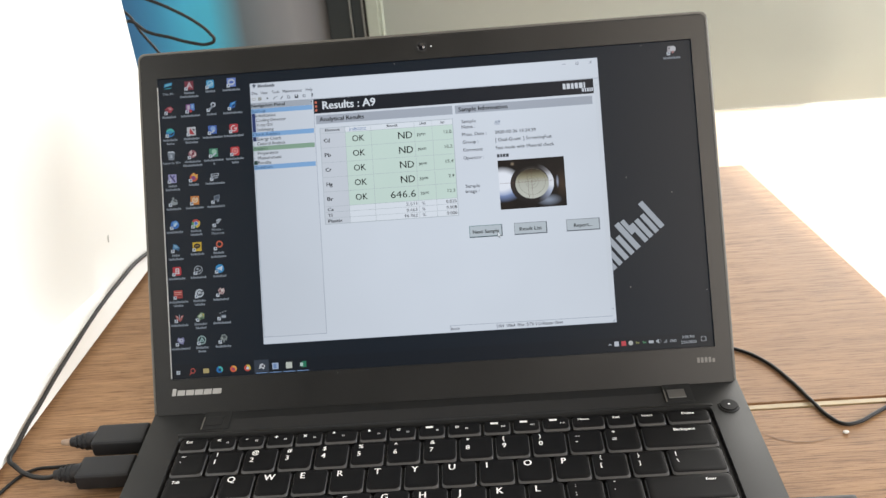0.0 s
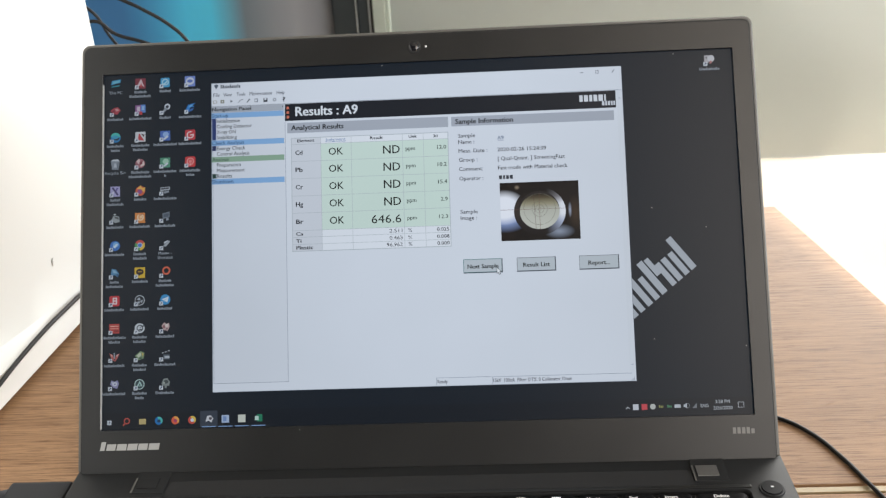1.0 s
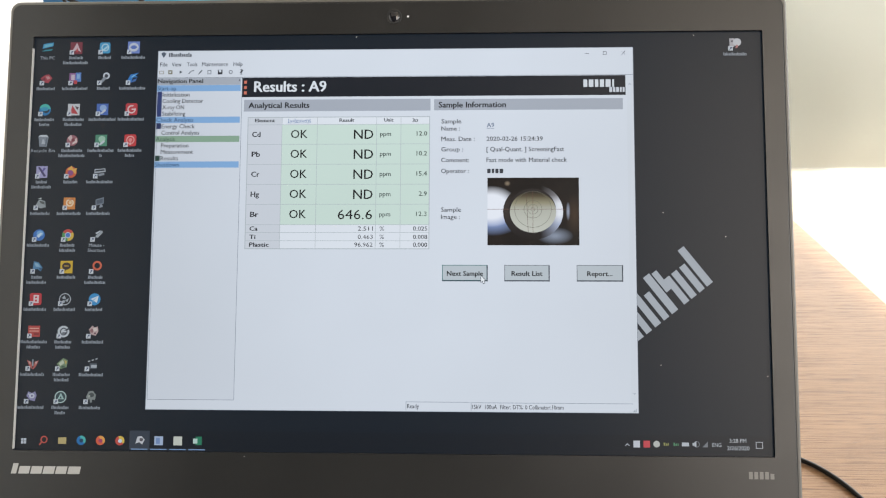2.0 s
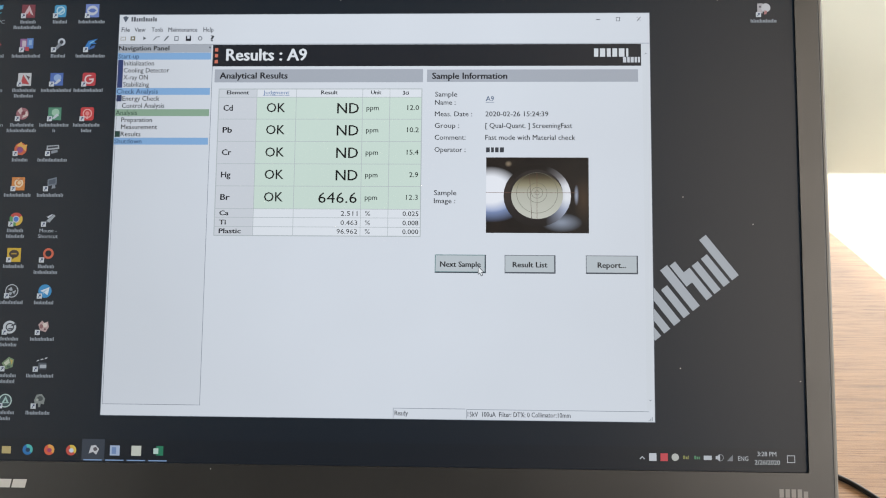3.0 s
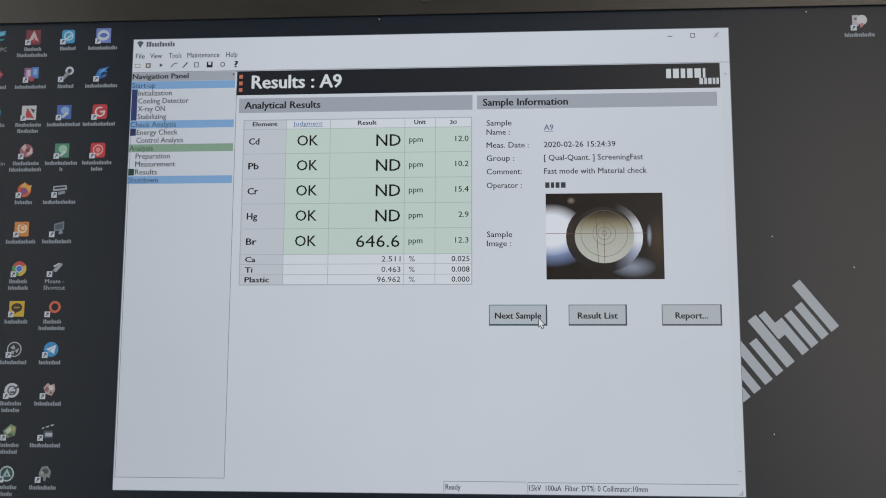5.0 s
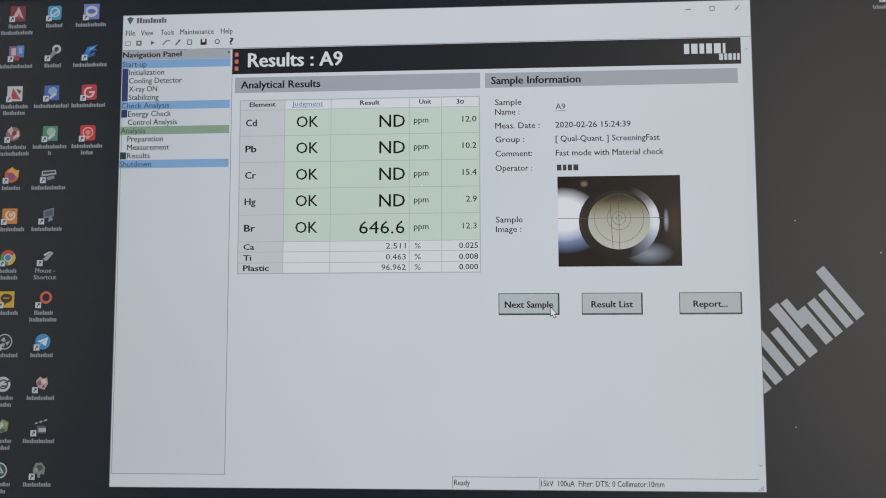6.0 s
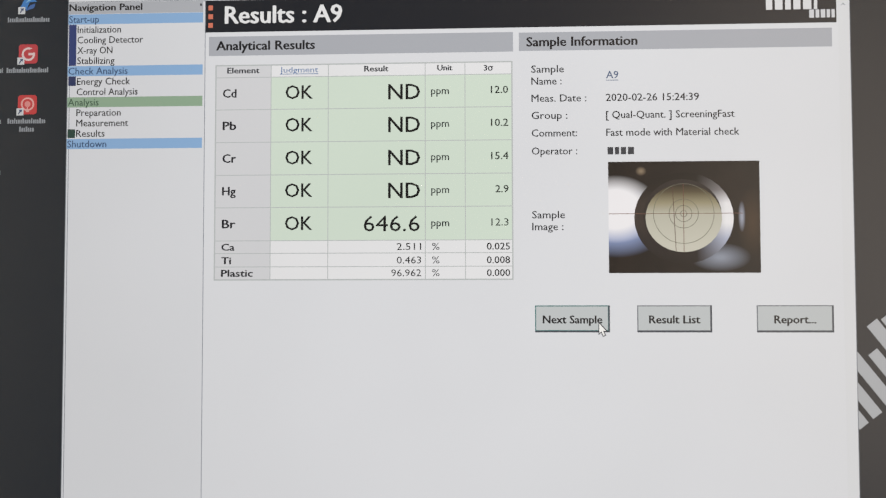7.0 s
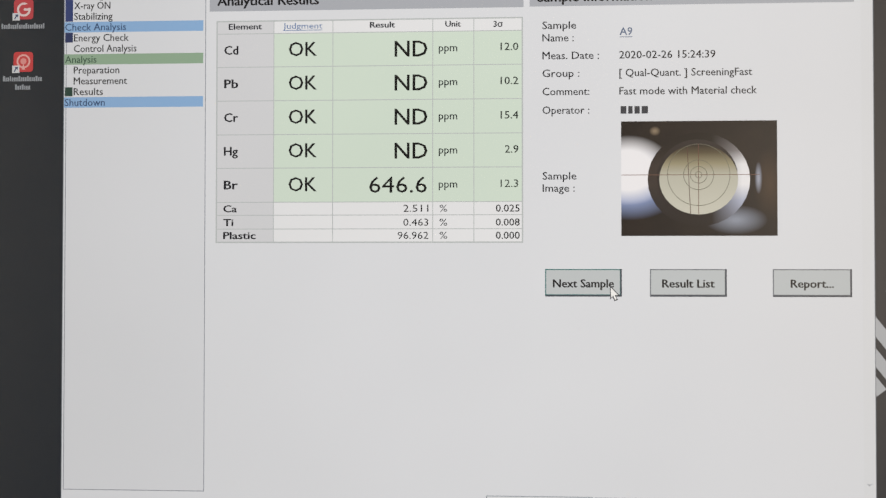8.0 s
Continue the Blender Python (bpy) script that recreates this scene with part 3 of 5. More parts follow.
# ---- the lid, in its own upright frame: x across, z up, the display's face at y = 0 ----
def frame_xz(outer, inner, y_front, y_back, r_out, r_in, soft=0.0006):
    """A flat frame with a rounded rim and an opening."""
    o = lambda k: outline(outer[0] + k, outer[1] - k, outer[2] + k, outer[3] - k, max(r_out - k, 0.0004), 6, 0.0008)
    i = lambda k: outline(inner[0] - k, inner[1] + k, inner[2] - k, inner[3] + k, r_in + k, 6)
    loops = [(o(0), y_back), (o(0), y_front + soft), (o(soft * 0.3), y_front + soft * 0.3), (o(soft), y_front), (i(soft * 0.6), y_front), (i(0), y_front + soft * 0.6), (i(0), y_back)]
    bm = slab_xz(loops, False, False)
    n = len(loops[0][0])
    bm.verts.ensure_lookup_table()
    for k in range(n):
        bm.faces.new([bm.verts[j] for j in (k, (k + 1) % n, (len(loops) - 1) * n + (k + 1) % n, (len(loops) - 1) * n + k)])
    bmesh.ops.recalc_face_normals(bm, faces=bm.faces)
    return bm


LEFT_EDGE, RIGHT_EDGE, PH = -0.1539, 0.1540, 0.1741
shell = slab_xz([(outline(-0.1655 + k, 0.1649 - k, -0.0200 + k, 0.1903 - k, 0.0042, 6, 0.0015), y) for k, y in ((0.0008, 0.0004), (0.0001, 0.0010), (0.0, 0.0035), (0.0006, 0.0062), (0.003, 0.0072))])
lid = part("lid", shell, SHELL, laptop, "graphite lid cover, opened back past upright", LID, True)
lid.data.set_sharp_from_angle(angle=radians(14))
gap = frame_xz((-0.1637, 0.1632, -0.0195, 0.1885), (-0.1555, 0.1556, -0.0015, 0.1756), -0.0004, 0.0006, 0.0036, 0.001, 0.0001)
part("gasket", gap, GASKET, laptop, "black rubber gasket round the bezel", LID)
bezel = part("bezel", frame_xz((-0.1628, 0.1624, -0.0200, 0.1876), (LEFT_EDGE, RIGHT_EDGE, 0.0, PH), -0.0014, 0.0006, 0.0032, 0.0006, 0.00012), BEZEL, laptop, "matt graphite screen bezel", LID, True)
bezel.data.set_sharp_from_angle(angle=radians(14))


def disc_xz(bm, cx, cz, rx, rz, y, n=36):
    bm.faces.new([bm.verts.new(((cx + rx * math.cos(2 * math.pi * i / n)) * MM, y, (cz + rz * math.sin(2 * math.pi * i / n)) * MM)) for i in range(n)])
    return bm


# pale strip painted as the highlight of the bezel's inner edge
part("bezel_glint", box(-0.15390, -0.15366, -0.0015, 0.0002, 0.0006, 0.1690), BADGE, bezel, "pale strip painting a highlight along the display's edge")
webcam = bmesh.new()
bmesh.ops.create_cone(webcam, cap_ends=True, segments=32, radius1=0.0034, radius2=0.0031, depth=0.0005, matrix=pose(0.0009, -0.0015, 0.1813, 90, 0, 0))
webcam = part("webcam", webcam, GASKET, bezel, "round dark webcam window")
glass = bmesh.new()
bmesh.ops.create_uvsphere(glass, u_segments=24, v_segments=12, radius=0.0023, matrix=pose(0.0009, -0.0016, 0.1813) @ Matrix.Diagonal((1, 0.3, 1, 1)))
part("camera_lens", glass, LENS, bezel, "glassy black lens", None, True)
part("camera_light", box(0.0064, 0.0072, -0.0017, -0.0013, 0.1809, 0.1817, bevel=0.0002), LEGEND, bezel, "tiny white light")

# maker's marks, as plain slanted blocks
for k, (x, w, h) in enumerate(((-154.0, 2.2, 4.1), (-151.0, 4.4, 3.0), (-146.0, 4.6, 3.0), (-140.9, 4.7, 3.0), (-135.7, 4.5, 3.0), (-130.6, 5.0, 3.0))):
    bm = bmesh.new()
    pts = [(0, 0), (w, 0), (w + h * 0.22, h), (h * 0.22, h)]
    bm.faces.new([bm.verts.new(((x + a) * MM, -0.00146, (-9.3 + b) * MM)) for a, b in pts])
    part("maker_mark", bm, BADGE, bezel, "silver maker's mark")
for k in range(5):
    bm = bmesh.new()
    pts = [(0, 0), (1.5, 0), (1.5, 2.9 - 0.7 * (k == 4)), (0, 2.9 - 0.7 * (k == 4))]
    bm.faces.new([bm.verts.new(((143.5 + 2.1 * k + a) * MM, -0.00146, (-8.5 + b) * MM)) for a, b in pts])
    part("model_mark", bm, BADGE_DIM, bezel, "dim grey model mark")


# ---- the display and what it shows (millimetres across and up from the panel's lower middle) ----
def rect_bm(x0, x1, z0, z1, layer):
    return poly_bm([(x0, z0), (x1, z0), (x1, z1), (x0, z1)], layer)


def poly_bm(pts, layer, bm=None):
    bm = bm or bmesh.new()
    bm.faces.new([bm.verts.new((x * MM, -0.00003 * layer, z * MM)) for x, z in pts])
    return bm


screen = part("screen", rect_bm(-154.6, 154.6, 0, 174.1, 0), lit(18, 29, 40), laptop, "lit display with a dark desktop and a results window", LID)
WHITE, INK, RULE = (226, 230, 238), (20, 22, 27), (150, 158, 168)


def show(name, x0, x1, z0, z1, layer, colour, label=""):
    return part(name, rect_bm(x0, x1, z0, z1, layer), lit(*colour), screen, label)


def write(name, text, x0, x1, base, cap, colour=INK, bold=False, align="left", layer=12):
    return tagged(part(name, text_bm(text, x0, x1, base, cap, -0.00003 * layer, bold, align), lit(*colour), screen), kind="stuff")


def word_bars(name, x0, x1, base, height, colour, layer=12, step=0.95, even=False):
    """A word that stays unlettered: a run of small upright bars of its size."""
    bm, x, k = bmesh.new(), x0, int(abs(x0 * 7 + base * 3))
    while x < x1 - 0.2:
        w = min(step * (0.55 + 0.25 * ((k * 37) % 5) / 4), x1 - x)
        tall = height * (1.0 if even or (k * 29) % 4 == 0 or x == x0 else 0.74)
        poly_bm([(x, base), (x + w, base), (x + w, base + tall), (x, base + tall)], layer, bm)
        x += w + step * 0.24
        k += 1
    return tagged(part(name, bm, lit(*colour), screen), kind="stuff")


def ellipse(cx, cz, rx, rz, n=32, start=0, sweep=360):
    return [(cx + rx * math.cos(radians(start + sweep * i / n)), cz + rz * math.sin(radians(start + sweep * i / n))) for i in range(n + (sweep < 360))]


def ring_bm(cx, cz, rx, rz, width, layer, n=40):
    bm = bmesh.new()
    y = -0.00003 * layer
    a = [bm.verts.new((x * MM, y, z * MM)) for x, z in ellipse(cx, cz, rx, rz, n)]
    b = [bm.verts.new((x * MM, y, z * MM)) for x, z in ellipse(cx, cz, rx - width, rz - width, n)]
    for i in range(n):
        bm.faces.new((a[i], a[(i + 1) % n], b[(i + 1) % n], b[i]))
    return bm


def frame_rect(name, x0, x1, z0, z1, w, layer, colour):
    bm = bmesh.new()
    for p in ((x0, x1, z0, z0 + w), (x0, x1, z1 - w, z1), (x0, x0 + w, z0 + w, z1 - w), (x1 - w, x1, z0 + w, z1 - w)):
        poly_bm([(p[0], p[2]), (p[1], p[2]), (p[1], p[3]), (p[0], p[3])], layer, bm)
    return part(name, bm, lit(*colour), screen)


# wallpaper mark: plain slanted bars, partly behind the window
def mark(points):
    c, s = math.cos(radians(38.2)), math.sin(radians(38.2))
    pts = [(131.0 + u * c - v * s, 70.4 + u * s + v * c) for u, v in points]
    part("wallpaper_mark", poly_bm(pts, 2), lit(178, 183, 190), screen, "pale grey slanted bar of the wallpaper")


def bar(u0, u1, v0, v1):
    mark([(u0, v0), (u1, v0), (u1, v1), (u0, v1)])


for u0, u1, v0, v1 in ((-3.1, 0.0, -1.0, 17.6), (-7.0, -4.2, -1.0, 11.9), (-11.2, -8.4, -1.0, 11.9), (-14.9, -12.2, -1.0, 11.9), (-17.4, -14.9, 7.2, 16.8), (-21.2, -18.0, -1.0, 17.6), (-25.4, -22.6, -1.0, 11.9), (-29.9, -26.9, -1.0, 17.6), (-34.4, -31.6, -1.0, 11.9), (-38.6, -35.8, -1.0, 11.9)):
    bar(u0, u1, v0, v1)

# the results window
show("app_window", -99.9, 101.0, 16.7, 167.8, 5, WHITE, "pale results window")
frame_rect("window_edge", -99.9, 101.0, 16.7, 167.8, 0.18, 6, (120, 128, 138))
part("window_icon", poly_bm([(-98.5, 166.6), (-97.4, 164.6), (-96.2, 166.6), (-97.4, 167.2)], 8), lit(90, 100, 115), screen)
word_bars("window_title", -95.2, -85.2, 165.0, 1.8, (96, 100, 108), 8, 1.0)
for x, kind in ((81.8, 0), (89.2, 1), (96.9, 2)):
    if kind == 0:
        show("minimise_sign", x - 0.8, x + 0.8, 165.0, 165.25, 8, (70, 74, 82))
    elif kind == 1:
        frame_rect("maximise_sign", x - 0.75, x + 0.75, 164.5, 166.0, 0.2, 8, (70, 74, 82))
    else:
        bm = bmesh.new()
        for s in (1, -1):
            poly_bm([(x - 0.8, 165.3 - 0.8 * s), (x - 0.6, 165.3 - 0.8 * s - 0.1), (x + 0.8, 165.3 + 0.8 * s), (x + 0.6, 165.3 + 0.8 * s + 0.1)][::s], 8, bm)
        part("close_sign", bm, lit(70, 74, 82), screen)
for word, x0, x1 in (("File", -98.8, -95.6), ("View", -93.8, -89.6), ("Tools", -87.2, -82.8), ("Maintenance", -80.8, -69.6), ("Help", -67.3, -63.4)):
    write("menu_word", word, x0, x1, 160.9, 1.75, (66, 70, 80), layer=8)
# toolbar signs
frame_rect("open_sign", -99.0, -97.0, 157.6, 159.0, 0.22, 8, (150, 140, 110))
frame_rect("save_as_sign", -95.2, -93.4, 157.5, 159.2, 0.5, 8, (130, 125, 100))
part("play_sign", poly_bm([(-90.3, 157.7), (-89.1, 158.4), (-90.3, 159.1)], 8), lit(90, 95, 105), screen)
part("curve_sign", poly_bm([(-86.6, 157.6), (-86.2, 157.6), (-85.2, 158.7), (-84.0, 158.9), (-84.0, 159.2), (-85.4, 159.0)], 8), lit(90, 95, 105), screen)
part("tool_sign", poly_bm([(-82.4, 157.4), (-81.9, 157.4), (-80.4, 159.1), (-80.9, 159.3)], 8), lit(70, 75, 85), screen)
frame_rect("note_sign", -78.3, -76.7, 157.4, 159.2, 0.3, 8, (110, 115, 125))
show("disk_sign", -73.9, -71.9, 157.3, 159.3, 8, (34, 38, 48))
show("disk_label", -73.4, -72.4, 158.2, 159.2, 9, WHITE)
part("round_sign", ring_bm(-68.4, 158.3, 0.85, 0.85, 0.3, 8, 16), lit(90, 95, 105), screen)
write("help_sign", "?", -64.4, -63.0, 157.2, 2.2, (40, 44, 54), True, layer=8)
show("client_rule", -99.7, 100.8, 155.9, 156.1, 7, (140, 146, 156))

# navigation panel
show("panel_back", -99.7, -63.5, 20.9, 155.8, 7, (222, 226, 234))
frame_rect("panel_edge", -99.3, -63.2, 20.8, 155.8, 0.2, 8, (150, 156, 166))
show("panel_header", -99.7, -63.9, 152.75, 155.75, 9, (178, 183, 192))
write("panel_word", "Navigation Panel", -99.5, -80.0, 153.6, 1.75, (18, 20, 26), True)
show("panel_notch", -64.7, -64.2, 154.4, 155.0, 11, (60, 64, 72))
STEP = 2.735
names = ("Start-up", "Initialization", "Cooling Detector", "X-ray ON", "Stabilizing", "Check Analysis", "Energy Check", "Control Analysis", "Analysis", "Preparation", "Measurement", "Results", "Shutdown")
for k, word in enumerate(names):
    z = 151.35 - STEP * k
    heading = k in (0, 5, 8, 12)
    if heading:
        show("heading_band", -99.7, -63.9, z - 1.33, z + 1.33, 9, (146, 176, 152) if k == 8 else (140, 182, 226), "sage green heading band" if k == 8 else "light blue heading band")
    wide = {1: 11.6, 2: 17.5, 3: 9.4, 4: 10.0, 6: 14.2, 7: 16.2, 9: 11.8, 10: 13.8, 11: 7.6, 0: 8.0, 5: 15.8, 8: 8.2, 12: 10.4}[k]
    x = -99.5 if heading else -97.2
    write("panel_word", word, x, x + wide, z - 0.9, 1.8, (54, 82, 120) if heading and k != 8 else ((60, 90, 74) if k == 8 else INK))
for z0, z1, c in ((139.1, 149.95, (44, 62, 118)), (133.8, 136.3, (38, 52, 96)), (120.1, 122.4, (30, 66, 58))):
    show("step_mark", -99.5, -97.5, z0, z1, 10, c, "dark progress mark")

# result page
show("title_strip", -63.4, 97.6, 147.35, 155.75, 8, (26, 31, 40), "near-black title strip")
for z in (153.8, 151.5, 149.2):
    show("title_dot", -62.5, -61.3, z - 0.65, z + 0.65, 9, (216, 122, 100), "orange square dot")
write("title_text", "Results : A9", -58.2, -27.4, 149.6, 4.5, (235, 238, 243), True, layer=9)
word_bars("product_mark", 80.2, 92.9, 150.8, 3.2, (225, 228, 234), 9, 2.6, True)
word_bars("product_mark", 90.9, 97.2, 148.6, 2.1, (215, 218, 226), 9, 1.5, True)
show("section_bar", -62.3, 16.5, 141.15, 146.2, 8, (176, 181, 191), "grey section bar")
write("section_text", "Analytical Results", -60.4, -34.5, 142.6, 2.35, (18, 21, 28), True, layer=9)
show("section_bar", 18.0, 96.4, 141.25, 146.0, 8, (176, 181, 191), "grey section bar")
write("section_text", "Sample Information", 19.9, 48.0, 142.4, 2.35, (18, 21, 28), True, layer=9)

# table of results
COLS = (-60.3, -45.9, -31.0, -6.0, 4.2, 16.1)
ROWS = (138.5, 135.4, 127.0, 118.5, 110.0, 101.6, 93.05, 89.8, 86.35, 83.1)
MINT = (215, 232, 221)
for r in range(9):
    for c in range(5):
        tint = MINT if 1 <= r <= 5 and c >= 1 else ((217, 220, 227) if c == 0 else (236, 239, 245))
        show("table_cell", COLS[c] + 0.1, COLS[c + 1] - 0.1, ROWS[r + 1] + 0.1, ROWS[r] - 0.1, 9, tint)
show("table_back", COLS[0] - 0.25, COLS[-1] + 0.25, ROWS[-1] - 0.25, ROWS[0] + 0.25, 8, (190, 197, 200))
for word, x0, x1 in (("Element", -57.4, -48.9), ("Result", -21.7, -15.4), ("Unit", -2.9, 1.0)):
    write("column_head", word, x0, x1, 136.5, 1.45, (46, 50, 58), True)
write("column_head", "Judgment", -43.6, -33.6, 136.5, 1.45, (92, 126, 176))
show("link_rule", -43.6, -33.6, 136.05, 136.2, 12, (92, 126, 176))
write("column_head", "3\u03c3", 9.0, 11.4, 136.3, 1.45, (46, 50, 58), True)
values = (("Cd", "ND", "12.0"), ("Pb", "ND", "10.2"), ("Cr", "ND", "15.4"), ("Hg", "ND", "2.9"), ("Br", "646.6", "12.3"))
for r, (element, value, sigma) in enumerate(values):
    mid = (ROWS[r + 1] + ROWS[r + 2]) / 2
    write("element_text", element, -58.5, -54.9, mid - 1.0, 2.15, (32, 35, 42), True)
    write("verdict_text", "OK", -42.1, -35.0, mid - 1.55, 3.5, (20, 24, 26))
    write("value_text", value, -15.5 if value == "ND" else -21.8, -7.3, mid - 2.0, 3.95, (14, 17, 20))
    write("unit_text", "ppm", -4.5, 0.1, mid - 0.8, 1.9, (46, 54, 56))
    write("sigma_text", sigma, 15.1 - 1.05 * len(sigma) - 0.1, 15.2, mid - 0.7, 1.85, (34, 44, 42))
for r, (element, value, sigma) in enumerate((("Ca", "2.511", "0.025"), ("Ti", "0.463", "0.008"), ("Plastic", "96.962", "0.000"))):
    base = ROWS[r + 7] + 0.75
    write("element_text", element, -58.6, {"Ca": -55.1, "Ti": -56.0, "Plastic": -50.3}[element], base, 1.75, (32, 35, 42), True)
    write("value_text", value, -13.3 if len(value) == 5 else -14.7, -7.0, base, 1.75, (28, 31, 36))
    write("unit_text", "%", -4.3, -2.3, base, 1.75, (66, 70, 76))
    write("sigma_text", sigma, 9.6, 15.5, base, 1.75, (28, 31, 36))

# sample information
for word, x1, base in (("Sample", 29.4, 135.6), ("Name :", 28.8, 132.5), ("Meas. Date :", 35.0, 128.1), ("Group :", 30.2, 123.7), ("Comment:", 32.6, 119.2), ("Operator :", 32.6, 114.6), ("Sample", 29.4, 98.4), ("Image :", 29.0, 95.4)):
    write("field_name", word, 21.1, x1, base, 1.85, (40, 43, 50))
write("field_value", "A9", 40.0, 43.1, 133.9, 1.85, (84, 104, 136))
show("link_rule", 40.0, 43.1, 133.35, 133.5, 12, (84, 104, 136))
for word, x1, base in (("2020-02-26 15:24:39", 63.2, 128.1), ("[ Qual-Quant. ] ScreeningFast", 72.0, 123.7), ("Fast mode with Material check", 73.1, 119.2)):
    write("field_value", word, 39.9, x1, base, 1.85, (30, 33, 39))
word_bars("operator_entry", 40.2, 47.3, 114.5, 1.85, (60, 64, 72), 12, 1.9, True)


# sample picture
def picture_material():
    n = display("sample_picture_tone")
    vec = n.coords((1000, 1000, 1000))

    def glow(cx, cz, rx, rz):
        mp = n.add("Mapping")
        mp.inputs["Location"].default_value = (-cx / rx, 0, -cz / rz)
        mp.inputs["Scale"].default_value = (1 / rx, 0, 1 / rz)
        n.link(vec, mp.inputs["Vector"])
        g = n.add("TexGradient")
        g.gradient_type = "SPHERICAL"
        n.link(mp.outputs["Vector"], g.inputs["Vector"])
        return g.outputs["Fac"]

    murk = n.noise(n.coords((60, 60, 60)), 1.4, 3)
    col = n.ramp(murk, [(0.3, lin((6, 6, 8))), (0.7, lin((30, 23, 21)))])
    col = n.mix(col, lin((138, 160, 208)), n.ramp(glow(42.6, 97.4, 13.5, 9.4), [(0.04, (0, 0, 0)), (0.55, (1, 1, 1))]))
    col = n.mix(col, lin((238, 244, 255)), n.ramp(glow(42.0, 100.6, 12.0, 9.4), [(0.08, (0, 0, 0)), (0.48, (1, 1, 1))]))
    col = n.mix(col, lin((176, 190, 214)), n.ramp(glow(68.0, 88.4, 7.6, 3.6), [(0.0, (0, 0, 0)), (0.9, (0.6, 0.6, 0.6))]))
    col = n.mix(col, lin((150, 135, 115)), n.ramp(glow(48.5, 110.2, 1.4, 1.2), [(0.0, (0, 0, 0)), (0.8, (0.8, 0.8, 0.8))]))
    col = n.mix(col, lin((120, 95, 70)), n.ramp(glow(76.0, 97.0, 4.0, 9.0), [(0.0, (0, 0, 0)), (1.0, (0.25, 0.25, 0.25))]))
    col = n.mix(col, lin((170, 182, 205)), n.ramp(glow(73.4, 98.6, 0.9, 4.0), [(0.0, (0, 0, 0)), (0.8, (0.8, 0.8, 0.8))]))
    n.link(col, n.bsdf.inputs["Emission Color"])
    return n.mat


def ring_material():
    """The steel ring round the sample window: dim on one side, glaring on the other."""
    n = display("sample_ring_tone")
    tc, sep, side, rise = n.add("TexCoord"), n.add("SeparateXYZ"), n.add("MapRange"), n.add("MapRange")
    n.link(tc.outputs["Object"], sep.inputs[0])
    n.link(sep.outputs["X"], side.inputs["Value"])
    n.link(sep.outputs["Z"], rise.inputs["Value"])
    side.inputs["From Min"].default_value, side.inputs["From Max"].default_value = 0.0622, 0.0695
    rise.inputs["From Min"].default_value, rise.inputs["From Max"].default_value = 0.0865, 0.1100
    col = n.mix(lin((54, 47, 45)), lin((236, 242, 252)), side.outputs["Result"])
    dim = n.ramp(rise.outputs["Result"], [(0.0, (0.18, 0.18, 0.2)), (0.28, (0.5, 0.55, 0.68)), (0.45, (1, 1, 1)), (0.66, (0.95, 0.95, 0.95)), (0.80, (0.30, 0.28, 0.28)), (1.0, (0.05, 0.05, 0.05))])
    n.link(n.mix(col, dim, 1.0, "MULTIPLY"), n.bsdf.inputs["Emission Color"])
    return n.mat


def disc_material():
    n = display("sample_disc_tone")
    tc, sep, fac = n.add("TexCoord"), n.add("SeparateXYZ"), n.add("MapRange")
    n.link(tc.outputs["Object"], sep.inputs[0])
    n.link(sep.outputs["Z"], fac.inputs["Value"])
    fac.inputs["From Min"].default_value, fac.inputs["From Max"].default_value = 0.0897, 0.1069
    n.link(n.ramp(fac.outputs["Result"], [(0.0, lin((202, 206, 198))), (0.55, lin((186, 190, 180))), (0.72, lin((152, 148, 124))), (0.88, lin((88, 80, 60))), (1.0, lin((34, 29, 26)))]), n.bsdf.inputs["Emission Color"])
    return n.mat


part("sample_picture", rect_bm(40.3, 77.9, 84.5, 112.6, 9), picture_material(), screen, "dark photograph of a lit round sample window")
part("picture_ring", poly_bm(ellipse(59.05, 98.3, 12.35, 11.5), 10), ring_material(), screen, "steel ring with a bright glare")
part("picture_rim", poly_bm(ellipse(58.7, 98.9, 9.75, 9.2), 12), lit(44, 38, 38), screen)
part("sample_disc", poly_bm(ellipse(59.0, 98.3, 9.5, 8.6), 13), disc_material(), screen, "pale round sample disc")
show("cross_line", 40.3, 73.6, 99.35, 99.5, 15, (122, 88, 74))
show("cross_line", 58.9, 59.05, 89.6, 107.0, 15, (112, 70, 60))
part("cross_line", poly_bm([(56.2, 106.2), (56.35, 106.2), (57.1, 89.9), (56.95, 89.9)], 15), lit(90, 60, 54), screen)
for r in (0.85, 2.1, 3.7, 7.6):
    part("target_ring", ring_bm(59.0, 99.4, r, r, 0.14, 15), lit(112, 112, 98), screen)

# buttons
for word, x0, x1, t0, t1 in (("Next Sample", 21.7, 40.4, 23.6, 38.5), ("Result List", 47.2, 65.7, 50.1, 62.8), ("Report...", 76.7, 95.5, 80.9, 91.2)):
    show("button_shadow", x0, x1, 69.65, 76.4, 8, (72, 78, 88), "dark button edge")
    show("button_light", x0, x1 - 0.4, 70.05, 76.4, 9, (60, 120, 120) if word == "Next Sample" else (120, 126, 134))
    show("button_face", x0 + 0.25, x1 - 0.5, 70.2, 76.15, 10, (196, 203, 208), "pale grey push button")
    write("button_text", word, t0, t1, 71.9, 1.95, (24, 27, 32), True)
part("pointer", poly_bm([(37.7, 71.9), (37.7, 69.4), (38.25, 69.9), (38.7, 68.8), (39.1, 69.0), (38.65, 70.0), (39.4, 70.05)], 16), lit(248, 250, 252), screen, "white arrow pointer")
